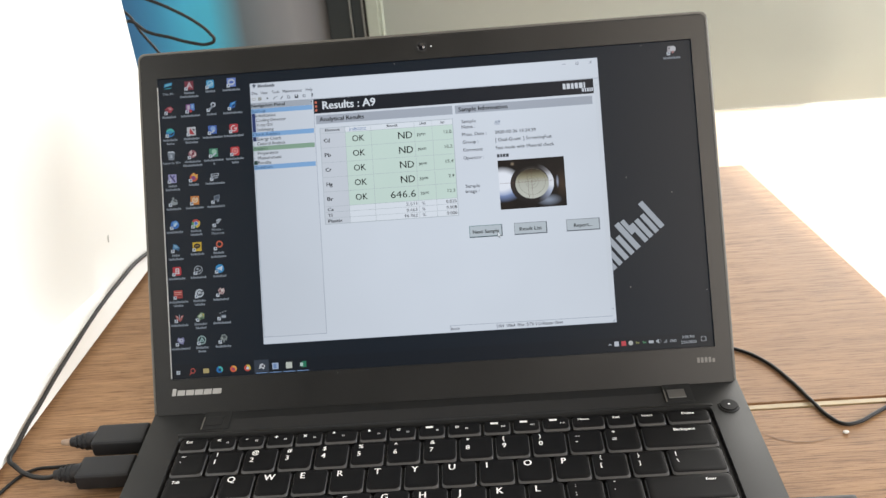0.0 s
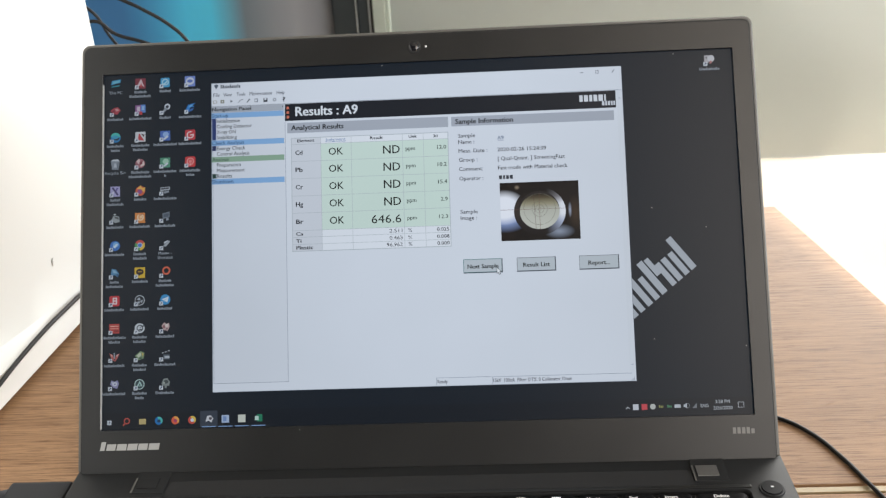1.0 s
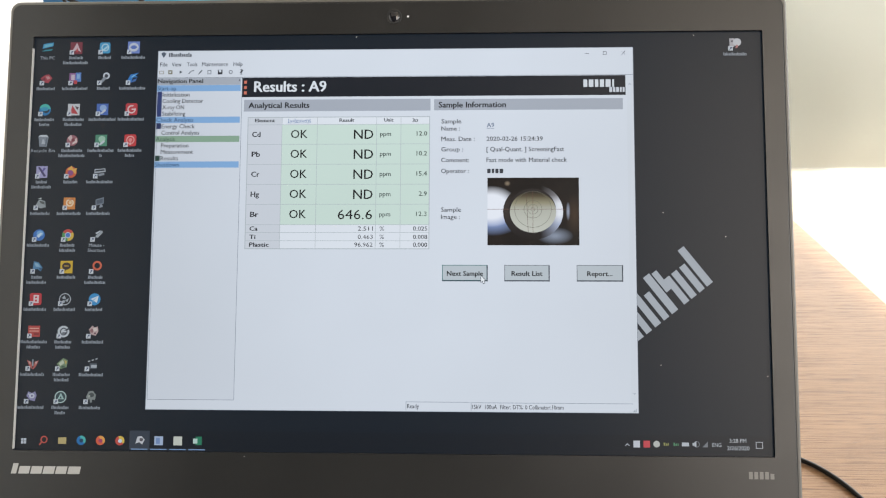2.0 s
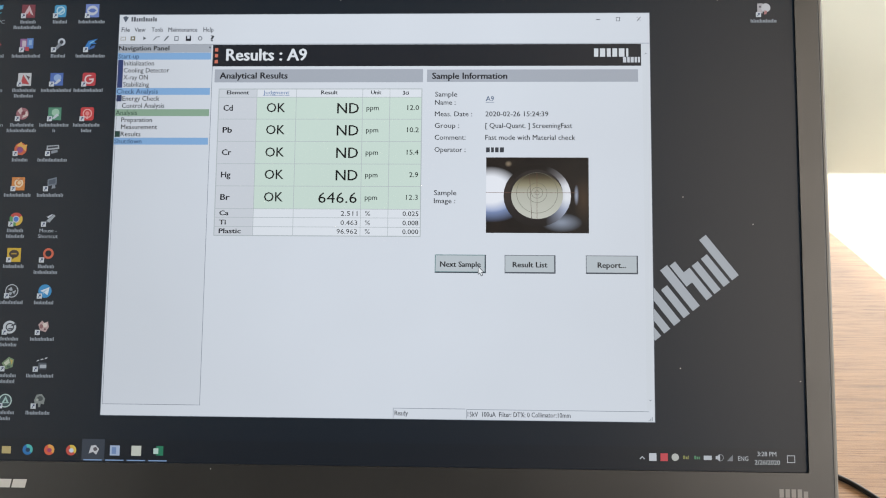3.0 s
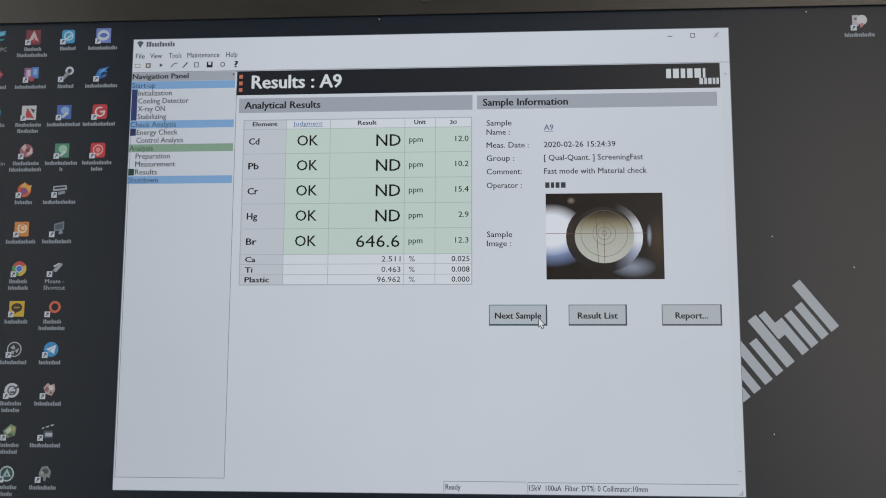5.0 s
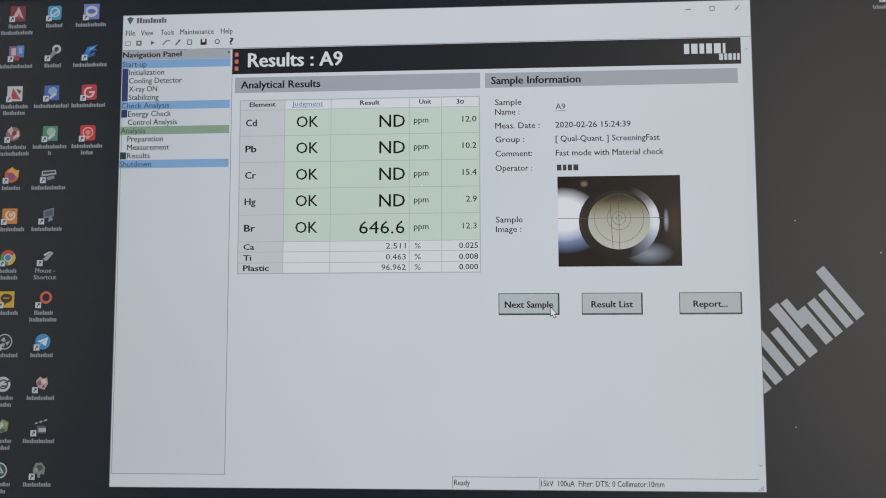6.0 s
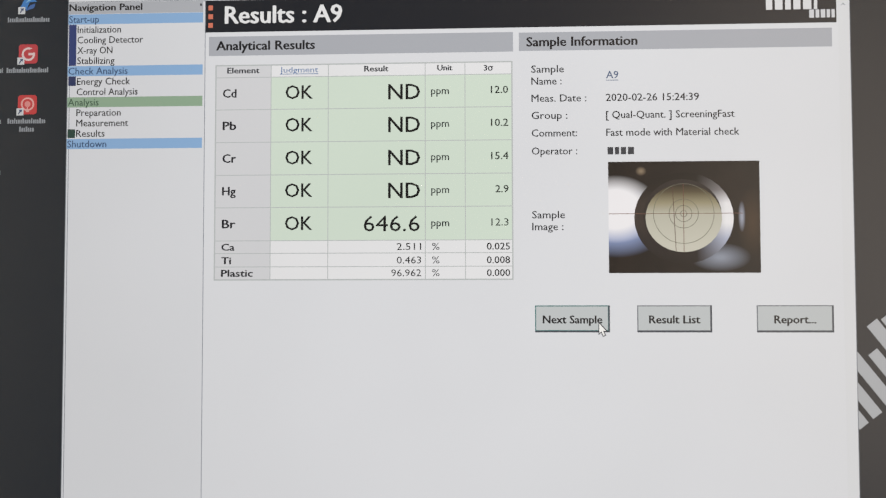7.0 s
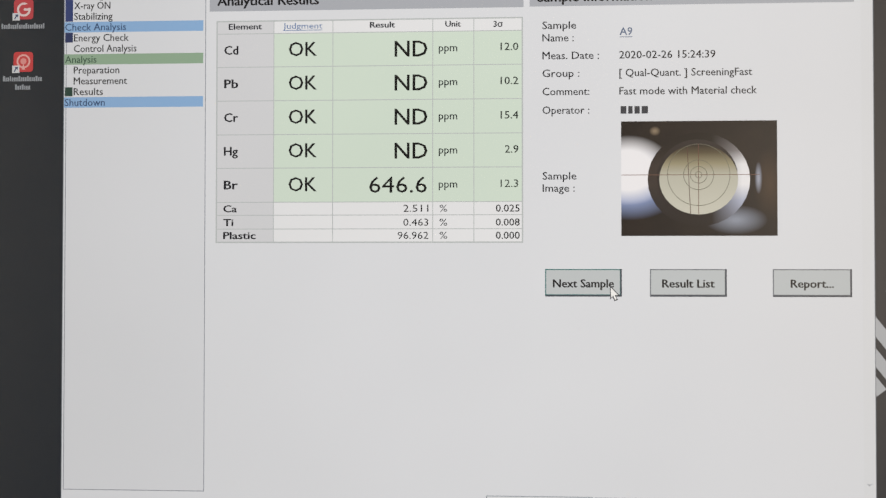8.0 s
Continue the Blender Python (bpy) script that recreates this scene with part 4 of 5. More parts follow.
part("pointer_edge", poly_bm([(37.5, 72.4), (37.5, 69.0), (38.15, 69.5), (38.6, 68.5), (39.4, 68.9), (38.95, 69.8), (39.9, 69.85)], 15), lit(60, 64, 72), screen)

# status line and scroll bar
show("status_rule", 7.2, 33.2, 20.55, 20.75, 8, RULE)
show("status_rule", 33.7, 98.8, 20.4, 20.6, 8, RULE)
show("status_rule", 7.2, 7.4, 17.2, 20.55, 8, RULE)
show("status_rule", 33.6, 33.8, 17.2, 20.4, 8, RULE)
write("status_text", "Ready", 7.8, 12.6, 18.1, 1.7, (44, 47, 54), layer=8)
write("status_text", "15kV  100uA  Filter: DT%: 0 Collimator:10mm", 34.1, 70.9, 18.0, 1.7, (44, 47, 54), layer=8)
for k in range(3):
    show("size_grip", 98.6 + 0.55 * k, 98.95 + 0.55 * k, 17.2, 17.5 + 0.55 * k, 8, (170, 176, 184))
show("scroll_bar", 98.0, 100.6, 21.2, 155.6, 7, (224, 228, 235))
part("scroll_sign", poly_bm([(98.6, 151.6), (99.3, 152.3), (100.0, 151.6), (99.3, 151.95)], 8), lit(150, 156, 164), screen)
part("scroll_sign", poly_bm([(98.6, 24.9), (99.3, 24.2), (100.0, 24.9), (99.3, 24.55)], 8), lit(150, 156, 164), screen)


# ---- desktop icons ----
def icon(x, z, shapes, words, arrow=True):
    """An icon about 5.5 mm wide from plain shapes, each of a form, its numbers and a colour, with a shortcut corner and its name."""
    for k, (form, at, colour) in enumerate(shapes):
        layer = 2 + 0.4 * k
        if form == "disc":
            bm = poly_bm(ellipse(x + at[0], z + at[1], at[2], at[3], 20), layer)
        elif form == "ring":
            bm = ring_bm(x + at[0], z + at[1], at[2], at[2], at[3], layer, 24)
        elif form == "soft":
            bm = poly_bm([(u / MM, v / MM) for u, v in outline((x + at[0]) * MM, (x + at[1]) * MM, (z + at[2]) * MM, (z + at[3]) * MM, 0.8 * MM, 4)], layer)
        elif form == "rect":
            bm = rect_bm(x + at[0], x + at[1], z + at[2], z + at[3], layer)
        elif form == "wedge":
            bm = poly_bm([(x, z)] + ellipse(x, z, at[0], at[0], 10, at[1], at[2]), layer)
        else:
            bm = poly_bm([(x + u, z + v) for u, v in zip(at[::2], at[1::2])], layer)
        dull = tuple(round(0.90 * v + 0.10 * g) for v, g in zip(colour, (96, 104, 116)))
        part("desktop_icon" if k == 0 else "icon_detail", bm, lit(*dull), screen)
    if arrow:
        part("shortcut_corner", rect_bm(x - 2.8, x - 0.9, z - 2.8, z - 0.9, 5.4), lit(208, 212, 217), screen)
        part("shortcut_arrow", poly_bm([(x - 2.4, z - 2.5), (x - 2.1, z - 2.5), (x - 1.7, z - 1.8), (x - 1.4, z - 2.0), (x - 1.25, z - 1.25), (x - 2.15, z - 1.3), (x - 1.95, z - 1.6)], 6), lit(54, 74, 112), screen)
    for k, wide in enumerate(words):
        if isinstance(wide, str):
            half = len(wide) * 0.47
            write("icon_text", wide, x - half, x + half, z - 4.9 - 2.15 * k, 1.4, (172, 178, 186), layer=3)
            continue
        word_bars("icon_name", x - wide / 2, x + wide / 2, z - 4.9 - 2.15 * k, 1.35, (150, 156, 164), 3, 0.62)


RD, BL, GN, GY, OR, PU, TL, YE, SK, WH = (196, 66, 70), (66, 100, 176), (84, 146, 112), (146, 152, 160), (224, 134, 70), (128, 114, 180), (52, 150, 166), (226, 184, 50), (66, 158, 206), (208, 212, 220)
DK, PK, WINE, DIM = (44, 50, 60), (206, 150, 150), (132, 52, 64), (96, 102, 112)
grid = (
    (([("poly", (-2.4, -0.2, 2.3, 0.9, 2.5, 2.6, -1.9, 1.9), SK), ("poly", (-1.6, 0.3, 1.8, 1.1, 2.0, 2.1, -1.4, 1.5), (120, 196, 214)), ("poly", (-2.5, -1.4, 1.6, -1.0, 2.2, -0.3, -1.4, -0.7), TL)], ("This PC",), False),
     ([("rect", (-2.6, 2.6, -2.6, 2.6), WINE), ("poly", (-2.0, -1.8, 0.2, 2.4, 1.0, 0.6, 2.0, -1.8, 0.4, -0.6), (216, 190, 194)), ("poly", (-0.3, -1.7, 0.3, 0.3, 1.0, -1.6), RD)], (6, 11)),
     ([("soft", (-2.3, 2.3, -2.4, 2.4), SK), ("ring", (0.1, 0.2, 1.7, 0.5), (190, 222, 232)), ("poly", (-1.0, -0.8, 0.9, 0.9, 1.3, 0.3, -0.6, -1.3), (190, 222, 232))], (5.5,)),
     ([("rect", (-2.6, 2.6, -2.5, 2.7), (116, 140, 208)), ("disc", (0.0, 0.2, 2.1, 1.9), WH), ("poly", (-1.6, 0.2, -0.6, 1.0, 0.6, 1.0, 1.6, 0.2, 0.6, -0.6, -0.6, -0.6), (88, 114, 190))], (10.4,))),
    (([("poly", (-0.8, 1.6, 1.0, 2.0, 2.6, 0.3, 0.9, -1.8, -1.0, -1.4, -2.6, 0.2), (176, 62, 74)), ("poly", (-0.4, 1.1, 1.0, 1.2, 1.8, 0.2, 0.4, -0.3), PK), ("poly", (-2.0, -0.2, -0.6, 0.8, -0.4, -0.9), (120, 44, 58))], (8.2,)),
     ([("rect", (-2.5, 0.6, -1.9, 2.5), (150, 96, 150)), ("rect", (0.2, 2.6, -1.3, 2.7), (92, 136, 206)), ("rect", (-1.7, -0.2, -0.6, 1.8), (214, 196, 206)), ("rect", (0.8, 2.0, 0.0, 2.0), (150, 186, 226)), ("rect", (-0.4, 1.0, -2.3, -0.7), RD)], (11,)),
     ([("disc", (1.1, 1.2, 1.5, 1.5), WH), ("poly", (-1.8, -1.7, -0.9, -2.1, 1.6, 0.4, 0.2, 1.1), GY), ("disc", (1.1, 1.2, 0.75, 0.75), DK)], (5.6,)),
     ([("poly", (-2.3, -1.0, -1.0, 1.6, 2.7, 2.5, 1.2, 1.2, 2.3, 0.5, 0.2, 0.4, -0.6, -1.6), (48, 128, 206)), ("poly", (-0.9, 0.2, 0.2, 1.3, 1.9, 1.8, 0.5, 0.9), (146, 204, 236)), ("poly", (-1.0, -2.0, 1.4, -1.2, 1.8, 0.0, 0.4, -0.4), (58, 104, 172))], (11.2,))),
    (([("disc", (0.1, 0.0, 2.5, 2.5), (38, 124, 182)), ("wedge", (2.5, 10, 150), (78, 194, 178)), ("disc", (0.5, -0.3, 1.4, 1.1), DK), ("disc", (-0.1, 0.3, 1.7, 0.9), (58, 160, 196))], (8.6, 4.4)),
     ([("rect", (-2.5, 2.6, -2.5, 2.5), (214, 214, 216)), ("poly", (-0.6, 1.9, 2.0, -2.0, -1.4, -1.6), RD), ("poly", (0.4, 1.6, 2.2, 1.0, 1.6, -0.2), (92, 70, 76))], (9, 7.4)),
     ([("rect", (-2.5, 2.5, -2.4, 2.5), (74, 108, 186)), ("disc", (0.3, 0.6, 1.5, 1.4), (150, 180, 224)), ("poly", (-1.0, -1.7, 0.9, 0.2, 1.7, -0.5, -0.2, -2.0), WH)], (11.6,)),
     ([("soft", (-2.5, 2.6, -2.5, 2.6), (202, 58, 66)), ("ring", (0.1, 0.0, 1.8, 0.55), (236, 214, 214)), ("rect", (0.1, 1.9, -0.3, 0.3), (236, 214, 214)), ("rect", (0.6, 2.2, 0.4, 1.4), (202, 58, 66))], (11.4,))),
    (([("poly", (-1.6, -2.5, 1.5, -2.6, 2.2, 1.6, -2.2, 1.8), (138, 146, 156)), ("poly", (-2.2, 1.8, 2.2, 1.6, 1.2, 2.6, -1.4, 2.5), (214, 218, 222)), ("poly", (-0.8, -1.4, 0.8, -1.4, 0.3, 0.6, -0.4, 0.6), (188, 194, 202)), ("poly", (0.7, -2.2, 1.3, -2.2, 1.8, 1.2, 1.2, 1.2), (110, 118, 128))], ("Recycle Bin",), False),
     ([("disc", (0.0, 0.1, 2.4, 2.3), (166, 104, 112)), ("poly", (-1.9, 1.2, -0.6, 2.6, 0.3, 0.6, -0.8, -0.2), (222, 194, 190)), ("poly", (0.0, -1.7, 2.2, -0.7, 1.8, 1.2, 0.5, 0.1), (226, 206, 198)), ("disc", (0.4, 0.3, 0.8, 0.8), WINE)], (9, 11.4)),
     ([("rect", (-2.5, 2.5, -2.4, 2.5), (82, 146, 116)), ("disc", (0.3, 0.6, 1.5, 1.4), (166, 206, 178)), ("poly", (-1.0, -1.7, 0.9, 0.2, 1.7, -0.5, -0.2, -2.0), WH)], (11.4, 1)),
     ([("soft", (-2.5, 2.6, -2.5, 2.6), (212, 56, 58)), ("ring", (0.1, 0.2, 1.8, 0.45), (240, 176, 172)), ("disc", (0.1, 0.2, 0.8, 0.8), (236, 150, 146)), ("poly", (-0.4, -1.9, 0.6, -1.9, 0.1, -0.4), (240, 176, 172))], (10.4, 4))),
    (([("rect", (-2.4, 2.4, -2.5, 2.5), (178, 172, 214)), ("poly", (-1.8, 1.9, -0.9, 2.2, 1.9, -1.7, 1.0, -2.1), (74, 66, 112)), ("poly", (0.7, 1.9, 1.8, 1.7, 0.6, 0.0, 0.1, 0.6), (108, 96, 160)), ("poly", (-1.5, -0.4, -0.4, 0.2, -0.8, -1.2), (226, 224, 236))], (4.8, 8.4)),
     ([("disc", (0.1, -0.1, 2.4, 2.4), (214, 96, 60)), ("poly", (-1.6, 1.0, 0.2, 2.7, 1.0, 1.4, 2.6, 1.6, 2.0, -1.0, 0.6, 0.6), (238, 178, 84)), ("disc", (-0.1, -0.4, 1.2, 1.2), (150, 78, 134))], (6,)),
     ([("poly", (-2.4, -0.6, 2.5, 0.0, 2.3, 1.5, -2.3, 1.2), (178, 182, 188)), ("poly", (-1.9, 0.1, 2.0, 0.5, 1.9, 1.1, -1.9, 0.8), DK), ("poly", (-0.4, -1.9, 2.0, -1.3, 1.8, -0.4, -0.6, -0.8), GY)], (11.2,))),
    (([("poly", (-2.1, -1.0, -0.6, 1.7, 2.0, 1.0, 2.4, -1.6, 0.2, -2.1), (160, 166, 168)), ("poly", (-0.5, 1.2, 1.6, 0.7, 1.9, -0.5, 0.1, 0.1), (86, 92, 90)), ("poly", (-1.2, 2.1, 0.6, 2.5, 0.2, 1.7), (196, 200, 196))], (8.4,)),
     ([("rect", (-2.5, 2.5, -2.5, 2.5), (226, 140, 66)), ("ring", (0.2, 0.3, 1.7, 0.6), (246, 224, 190)), ("disc", (0.4, 0.4, 0.7, 0.7), (246, 214, 170)), ("poly", (-1.5, 1.6, 1.8, 2.2, 1.6, 1.5), (196, 106, 52))], (10.4,)),
     ([("poly", (-1.2, -0.9, 2.2, -0.2, 2.2, 2.6, -1.3, 1.7), (122, 130, 140)), ("poly", (-0.8, -0.3, 1.8, 0.2, 1.8, 2.0, -0.9, 1.3), (78, 90, 104)), ("poly", (0.4, -1.9, 1.9, -1.5, 1.6, -0.4, 0.6, -0.6), GY)], (10.2,))),
    (([("disc", (0.1, 0.0, 2.5, 2.4), (58, 118, 198)), ("disc", (0.5, 0.7, 1.5, 1.2), (126, 182, 230)), ("poly", (-1.0, -0.4, 0.1, -1.2, 1.6, 0.8, 0.6, 1.0), (216, 232, 244))], (9.8,)),
     ([("wedge", (2.5, 30, 120), (206, 76, 66)), ("wedge", (2.5, 150, 120), (88, 158, 92)), ("wedge", (2.5, 270, 120), (230, 190, 70)), ("disc", (0.0, 0.0, 1.3, 1.3), WH), ("disc", (0.0, 0.0, 0.95, 0.95), (72, 124, 206))], (6.4, 6.8)),
     ([("poly", (-1.0, -0.6, 1.9, 1.9, 2.5, 1.3, 0.3, -1.2), (170, 176, 182)), ("poly", (-0.2, 0.4, 1.7, 1.8, 1.1, 1.9, -0.8, 0.9), WH), ("poly", (-1.9, -1.2, -0.6, -0.4, -0.2, -1.2), DIM)], ("Mouse -", "Shortcut"))),
    (([("poly", (-1.9, -1.2, -1.5, 2.4, 0.6, 1.9, 2.3, -0.3, 1.6, -1.9, 0.2, -0.8), (84, 138, 178)), ("poly", (-1.2, 1.8, 0.3, 1.4, 1.4, 0.0, -0.6, 0.2), (148, 190, 216)), ("poly", (0.6, -0.4, 2.3, -0.3, 1.6, -1.9), (50, 92, 132))], (4.6, 8.6)),
     ([("rect", (-2.6, 2.6, -2.6, 2.6), YE), ("disc", (0.0, 0.4, 1.9, 1.5), (58, 44, 40)), ("poly", (-0.7, -0.7, 0.4, -0.8, -0.5, -1.8), (58, 44, 40)), ("rect", (-1.0, 1.0, 0.2, 0.7), (186, 150, 50))], (7.8,)),
     ([("ring", (0.6, 0.6, 2.0, 0.8), (222, 104, 74)), ("poly", (-2.2, -1.7, -1.6, -2.2, -0.3, -0.9, -0.9, -0.4), (190, 76, 62))], (6.2, 9.2))),
    (([("soft", (-2.5, 2.5, -2.5, 2.5), (208, 54, 62)), ("rect", (-0.9, 1.3, -1.6, 1.7), (238, 222, 222)), ("rect", (-0.3, 0.6, -1.0, -0.2), (208, 54, 62)), ("rect", (-0.3, 0.6, 0.4, 1.1), (208, 54, 62))], (9.8,)),
     ([("disc", (0.0, 0.0, 2.5, 2.5), (196, 200, 206)), ("disc", (0.0, 0.0, 2.15, 2.15), (32, 36, 44)), ("poly", (-1.4, 0.5, -0.2, 1.5, 0.4, 0.2, -0.4, 0.0), (178, 184, 190)), ("poly", (0.2, -0.3, 1.7, 0.4, 1.0, -1.3), (178, 184, 190)), ("poly", (-0.9, -0.4, 0.2, -0.6, -0.2, -1.7, -1.0, -1.3), (178, 184, 190))], (9.2,)),
     ([("disc", (0.1, 0.0, 2.5, 2.5), (56, 150, 208)), ("poly", (-1.7, 0.1, 1.8, 1.5, 1.1, -1.5, 0.0, -0.7), (234, 240, 246)), ("poly", (-0.7, -0.3, 1.2, 0.9, -0.2, -0.6, -0.5, -1.4), (166, 200, 224))], (7.6,))),
    (([("rect", (-2.5, 2.5, -2.2, 2.4), (194, 70, 64)), ("rect", (-2.1, 2.1, 1.0, 1.5), (236, 176, 160)), ("rect", (-2.1, 2.1, -0.1, 0.4), (228, 150, 134)), ("rect", (0.0, 2.1, -1.6, -0.6), (146, 50, 48))], (11.2, 5.6)),
     ([("disc", (0.0, 0.0, 2.5, 2.4), (212, 216, 220)), ("ring", (0.1, 0.0, 1.6, 0.45), (60, 66, 76)), ("poly", (0.0, 0.2, 2.4, 1.8, 2.6, 0.8), (60, 66, 76)), ("rect", (-0.5, 1.5, -0.9, -0.3), (70, 76, 86))], (7.4, 6.2)),
     ([("poly", (-1.7, 1.0, -0.3, 2.5, 0.6, 1.7, 1.9, 2.2, 2.3, 0.2, 1.2, -1.7, -0.9, -1.1), (200, 170, 166)), ("disc", (0.8, 0.9, 0.9, 0.8), (232, 216, 206)), ("disc", (-0.5, 0.4, 0.7, 0.8), (154, 104, 106)), ("poly", (0.3, -1.1, 1.4, -0.9, 0.9, 0.0), (120, 84, 92))], (9,))),
    (([("poly", (-2.4, 1.7, -0.6, 0.9, 0.2, -2.0, 0.9, 0.9, 2.6, 1.5, 1.6, -0.8, 0.4, -2.3, -1.2, -1.2), (192, 96, 88)), ("poly", (-1.9, 1.4, -0.9, 0.8, -1.0, -0.3), (222, 182, 172)), ("poly", (1.0, 0.9, 2.2, 1.2, 1.4, -0.3), (216, 176, 172)), ("rect", (-0.2, 0.4, -0.9, 1.9), (160, 166, 176))], (10,)),
     ([("poly", (-2.2, 0.2, 0.4, 2.5, 2.4, 1.6, 2.0, -1.2, -0.6, -2.0), (126, 150, 112)), ("poly", (-1.4, 0.3, 0.4, 1.8, 0.9, 0.4, -0.6, -0.7), (206, 212, 186)), ("poly", (0.9, 1.7, 2.0, 1.2, 1.6, -0.3), (206, 178, 92)), ("rect", (-0.2, 1.2, -1.5, -0.6), (70, 96, 78))], (7.4, 6.2)),
     ([("poly", (-1.6, 0.9, 2.3, 2.1, 2.5, 2.6, -1.4, 1.4), (206, 210, 214)), ("poly", (-0.6, 1.2, 0.1, 1.4, -0.1, 1.9, -0.8, 1.7), DK), ("poly", (0.9, 1.7, 1.6, 1.9, 1.4, 2.4, 0.7, 2.2), DK), ("rect", (-0.8, 2.2, -1.9, 0.5), (84, 92, 102)), ("rect", (-0.2, 2.2, -1.4, -0.2), (188, 194, 200))], (10.4,))),
    (([("poly", (-1.9, 0.4, -1.2, 2.2, 0.4, 1.5, 1.7, 2.3, 2.4, 0.5, 1.6, -1.8, -0.4, -1.3), (150, 146, 186)), ("disc", (0.4, 0.4, 1.2, 1.0), (216, 218, 230)), ("poly", (-1.3, 1.6, -0.5, 1.2, -0.9, 0.6), (222, 222, 234)), ("rect", (0.1, 0.8, 0.1, 0.7), (96, 88, 140))], (11.4,)),
     ([("disc", (0.0, 0.0, 2.5, 2.5), (190, 212, 206)), ("disc", (0.0, 0.0, 2.05, 2.05), (52, 74, 78)), ("poly", (-1.3, -0.9, 0.1, 1.7, 1.5, -0.9), (176, 206, 198)), ("poly", (-0.4, -0.6, 0.1, 0.5, 0.6, -0.6), (52, 74, 78))], (7.2, 4.4)),
     ([("poly", (-1.7, 0.2, -0.8, 2.3, 1.1, 2.6, 2.4, 0.9, 2.0, -1.2, 0.9, -0.9, 0.7, -2.2, 0.0, -2.2, -0.2, -0.8, -1.3, -1.1), (138, 144, 140)), ("disc", (0.5, 0.9, 1.1, 0.9), (70, 78, 78)), ("disc", (-0.5, 0.4, 0.5, 0.5), (176, 178, 168))], (9.2,))),
)
for r, line in enumerate(grid):
    for c, entry in enumerate(line):
        icon(-147.9 + 12.45 * c, 169.3 - 13.43 * r, *entry)
icon(143.0, 168.7, [("poly", (-2.2, -1.0, -2.2, 2.4, -0.2, 2.5, 0.3, 0.8, -0.4, -1.4), (196, 190, 192)), ("disc", (0.9, 0.8, 1.7, 1.7), (216, 214, 216)), ("poly", (0.2, -1.8, 1.1, -1.6, 1.4, -0.4, 0.4, -0.2), (196, 130, 128)), ("rect", (-1.6, -0.7, 0.8, 1.6), (110, 104, 110))], (9.6,))

# taskbar
show("taskbar", -154.5, 154.5, 0, 8.2, 1, (16, 25, 35), "dark task bar")
show("active_task", -106.0, -97.6, 0.6, 8.2, 2, (58, 66, 78))
for x in (-101.8, -93.8, -85.9, -78.0):
    show("task_rule", x - 3.4, x + 3.4, 0.55, 0.95, 4, (136, 166, 206), "pale blue line under an open task")
for dx in (0, 1):
    for dz in (0, 1):
        show("start_pane", -151.1 + 1.15 * dx, -150.1 + 1.15 * dx, 2.6 + 1.15 * dz, 3.6 + 1.15 * dz, 3, (206, 212, 220))
part("task_icon", ring_bm(-141.5, 4.3, 1.5, 1.5, 0.5, 3, 20), lit(204, 92, 80), screen)
part("task_icon", poly_bm([(-143.6, 2.2), (-143.2, 1.9), (-142.3, 2.9), (-142.8, 3.3)], 3), lit(204, 92, 80), screen)
show("task_icon", -135.6, -132.2, 2.6, 5.2, 3, (196, 176, 120))
for x, mix3 in ((-126.0, ((40, 120, 186), (84, 190, 184), (28, 62, 96))), (-118.0, ((222, 100, 70), (238, 168, 84), (172, 66, 110))), (-109.9, ((204, 84, 72), (224, 192, 84), (210, 220, 234)))):
    part("task_icon", poly_bm(ellipse(x, 4.1, 1.9, 1.9, 20), 3), lit(*mix3[0]), screen)
    part("icon_detail", poly_bm([(x, 4.1)] + ellipse(x, 4.1, 1.9, 1.9, 10, -40, 150), 3.5), lit(*mix3[1]), screen)
    part("icon_detail", poly_bm(ellipse(x + 0.1, 4.0, 0.85, 0.8, 14), 4), lit(*mix3[2]), screen)
part("task_icon", poly_bm([(-103.4, 3.0), (-102.6, 5.8), (-100.9, 6.0), (-99.6, 4.6), (-100.6, 2.6), (-101.8, 3.6)], 3), lit(206, 206, 210), screen)
part("icon_detail", poly_bm(ellipse(-101.0, 4.6, 0.8, 0.7, 12), 4), lit(96, 92, 98), screen)
for x, c1 in ((-93.8, (172, 188, 214)), (-85.9, (206, 208, 196))):
    show("task_icon", x - 1.8, x + 1.8, 2.4, 6.0, 3, c1)
show("icon_detail", -94.9, -93.3, 3.0, 5.4, 4, (120, 146, 190))
show("task_icon", -78.6, -76.0, 2.6, 6.0, 3, (44, 128, 96))
show("icon_detail", -79.6, -77.8, 3.2, 5.2, 4, (190, 214, 204))
# tray
part("tray_sign", poly_bm([(95.2, 4.0), (96.2, 5.0), (97.2, 4.0), (96.9, 3.8), (96.2, 4.5), (95.5, 3.8)], 3), lit(200, 204, 210), screen)
show("tray_icon", 98.6, 101.2, 3.3, 6.0, 3, (206, 208, 214))
show("tray_icon", 102.6, 105.2, 3.3, 6.0, 3, (206, 76, 84))
part("tray_icon", poly_bm(ellipse(107.8, 4.7, 1.3, 1.3, 18), 3), lit(196, 196, 190), screen)
word_bars("tray_icon", 110.6, 112.6, 4.1, 1.2, (150, 150, 90), 3, 0.9)
word_bars("tray_icon", 114.5, 116.5, 4.1, 1.2, (90, 150, 110), 3, 0.9)
show("tray_icon", 117.8, 120.6, 3.9, 5.4, 3, (200, 204, 210))
part("tray_icon", poly_bm([(122.0, 4.2), (122.7, 4.2), (123.5, 3.5), (123.5, 6.0), (122.7, 5.3), (122.0, 5.3)], 3), lit(200, 204, 210), screen)
part("tray_icon", ring_bm(123.6, 4.75, 1.2, 1.2, 0.2, 3, 20), lit(150, 154, 160), screen)
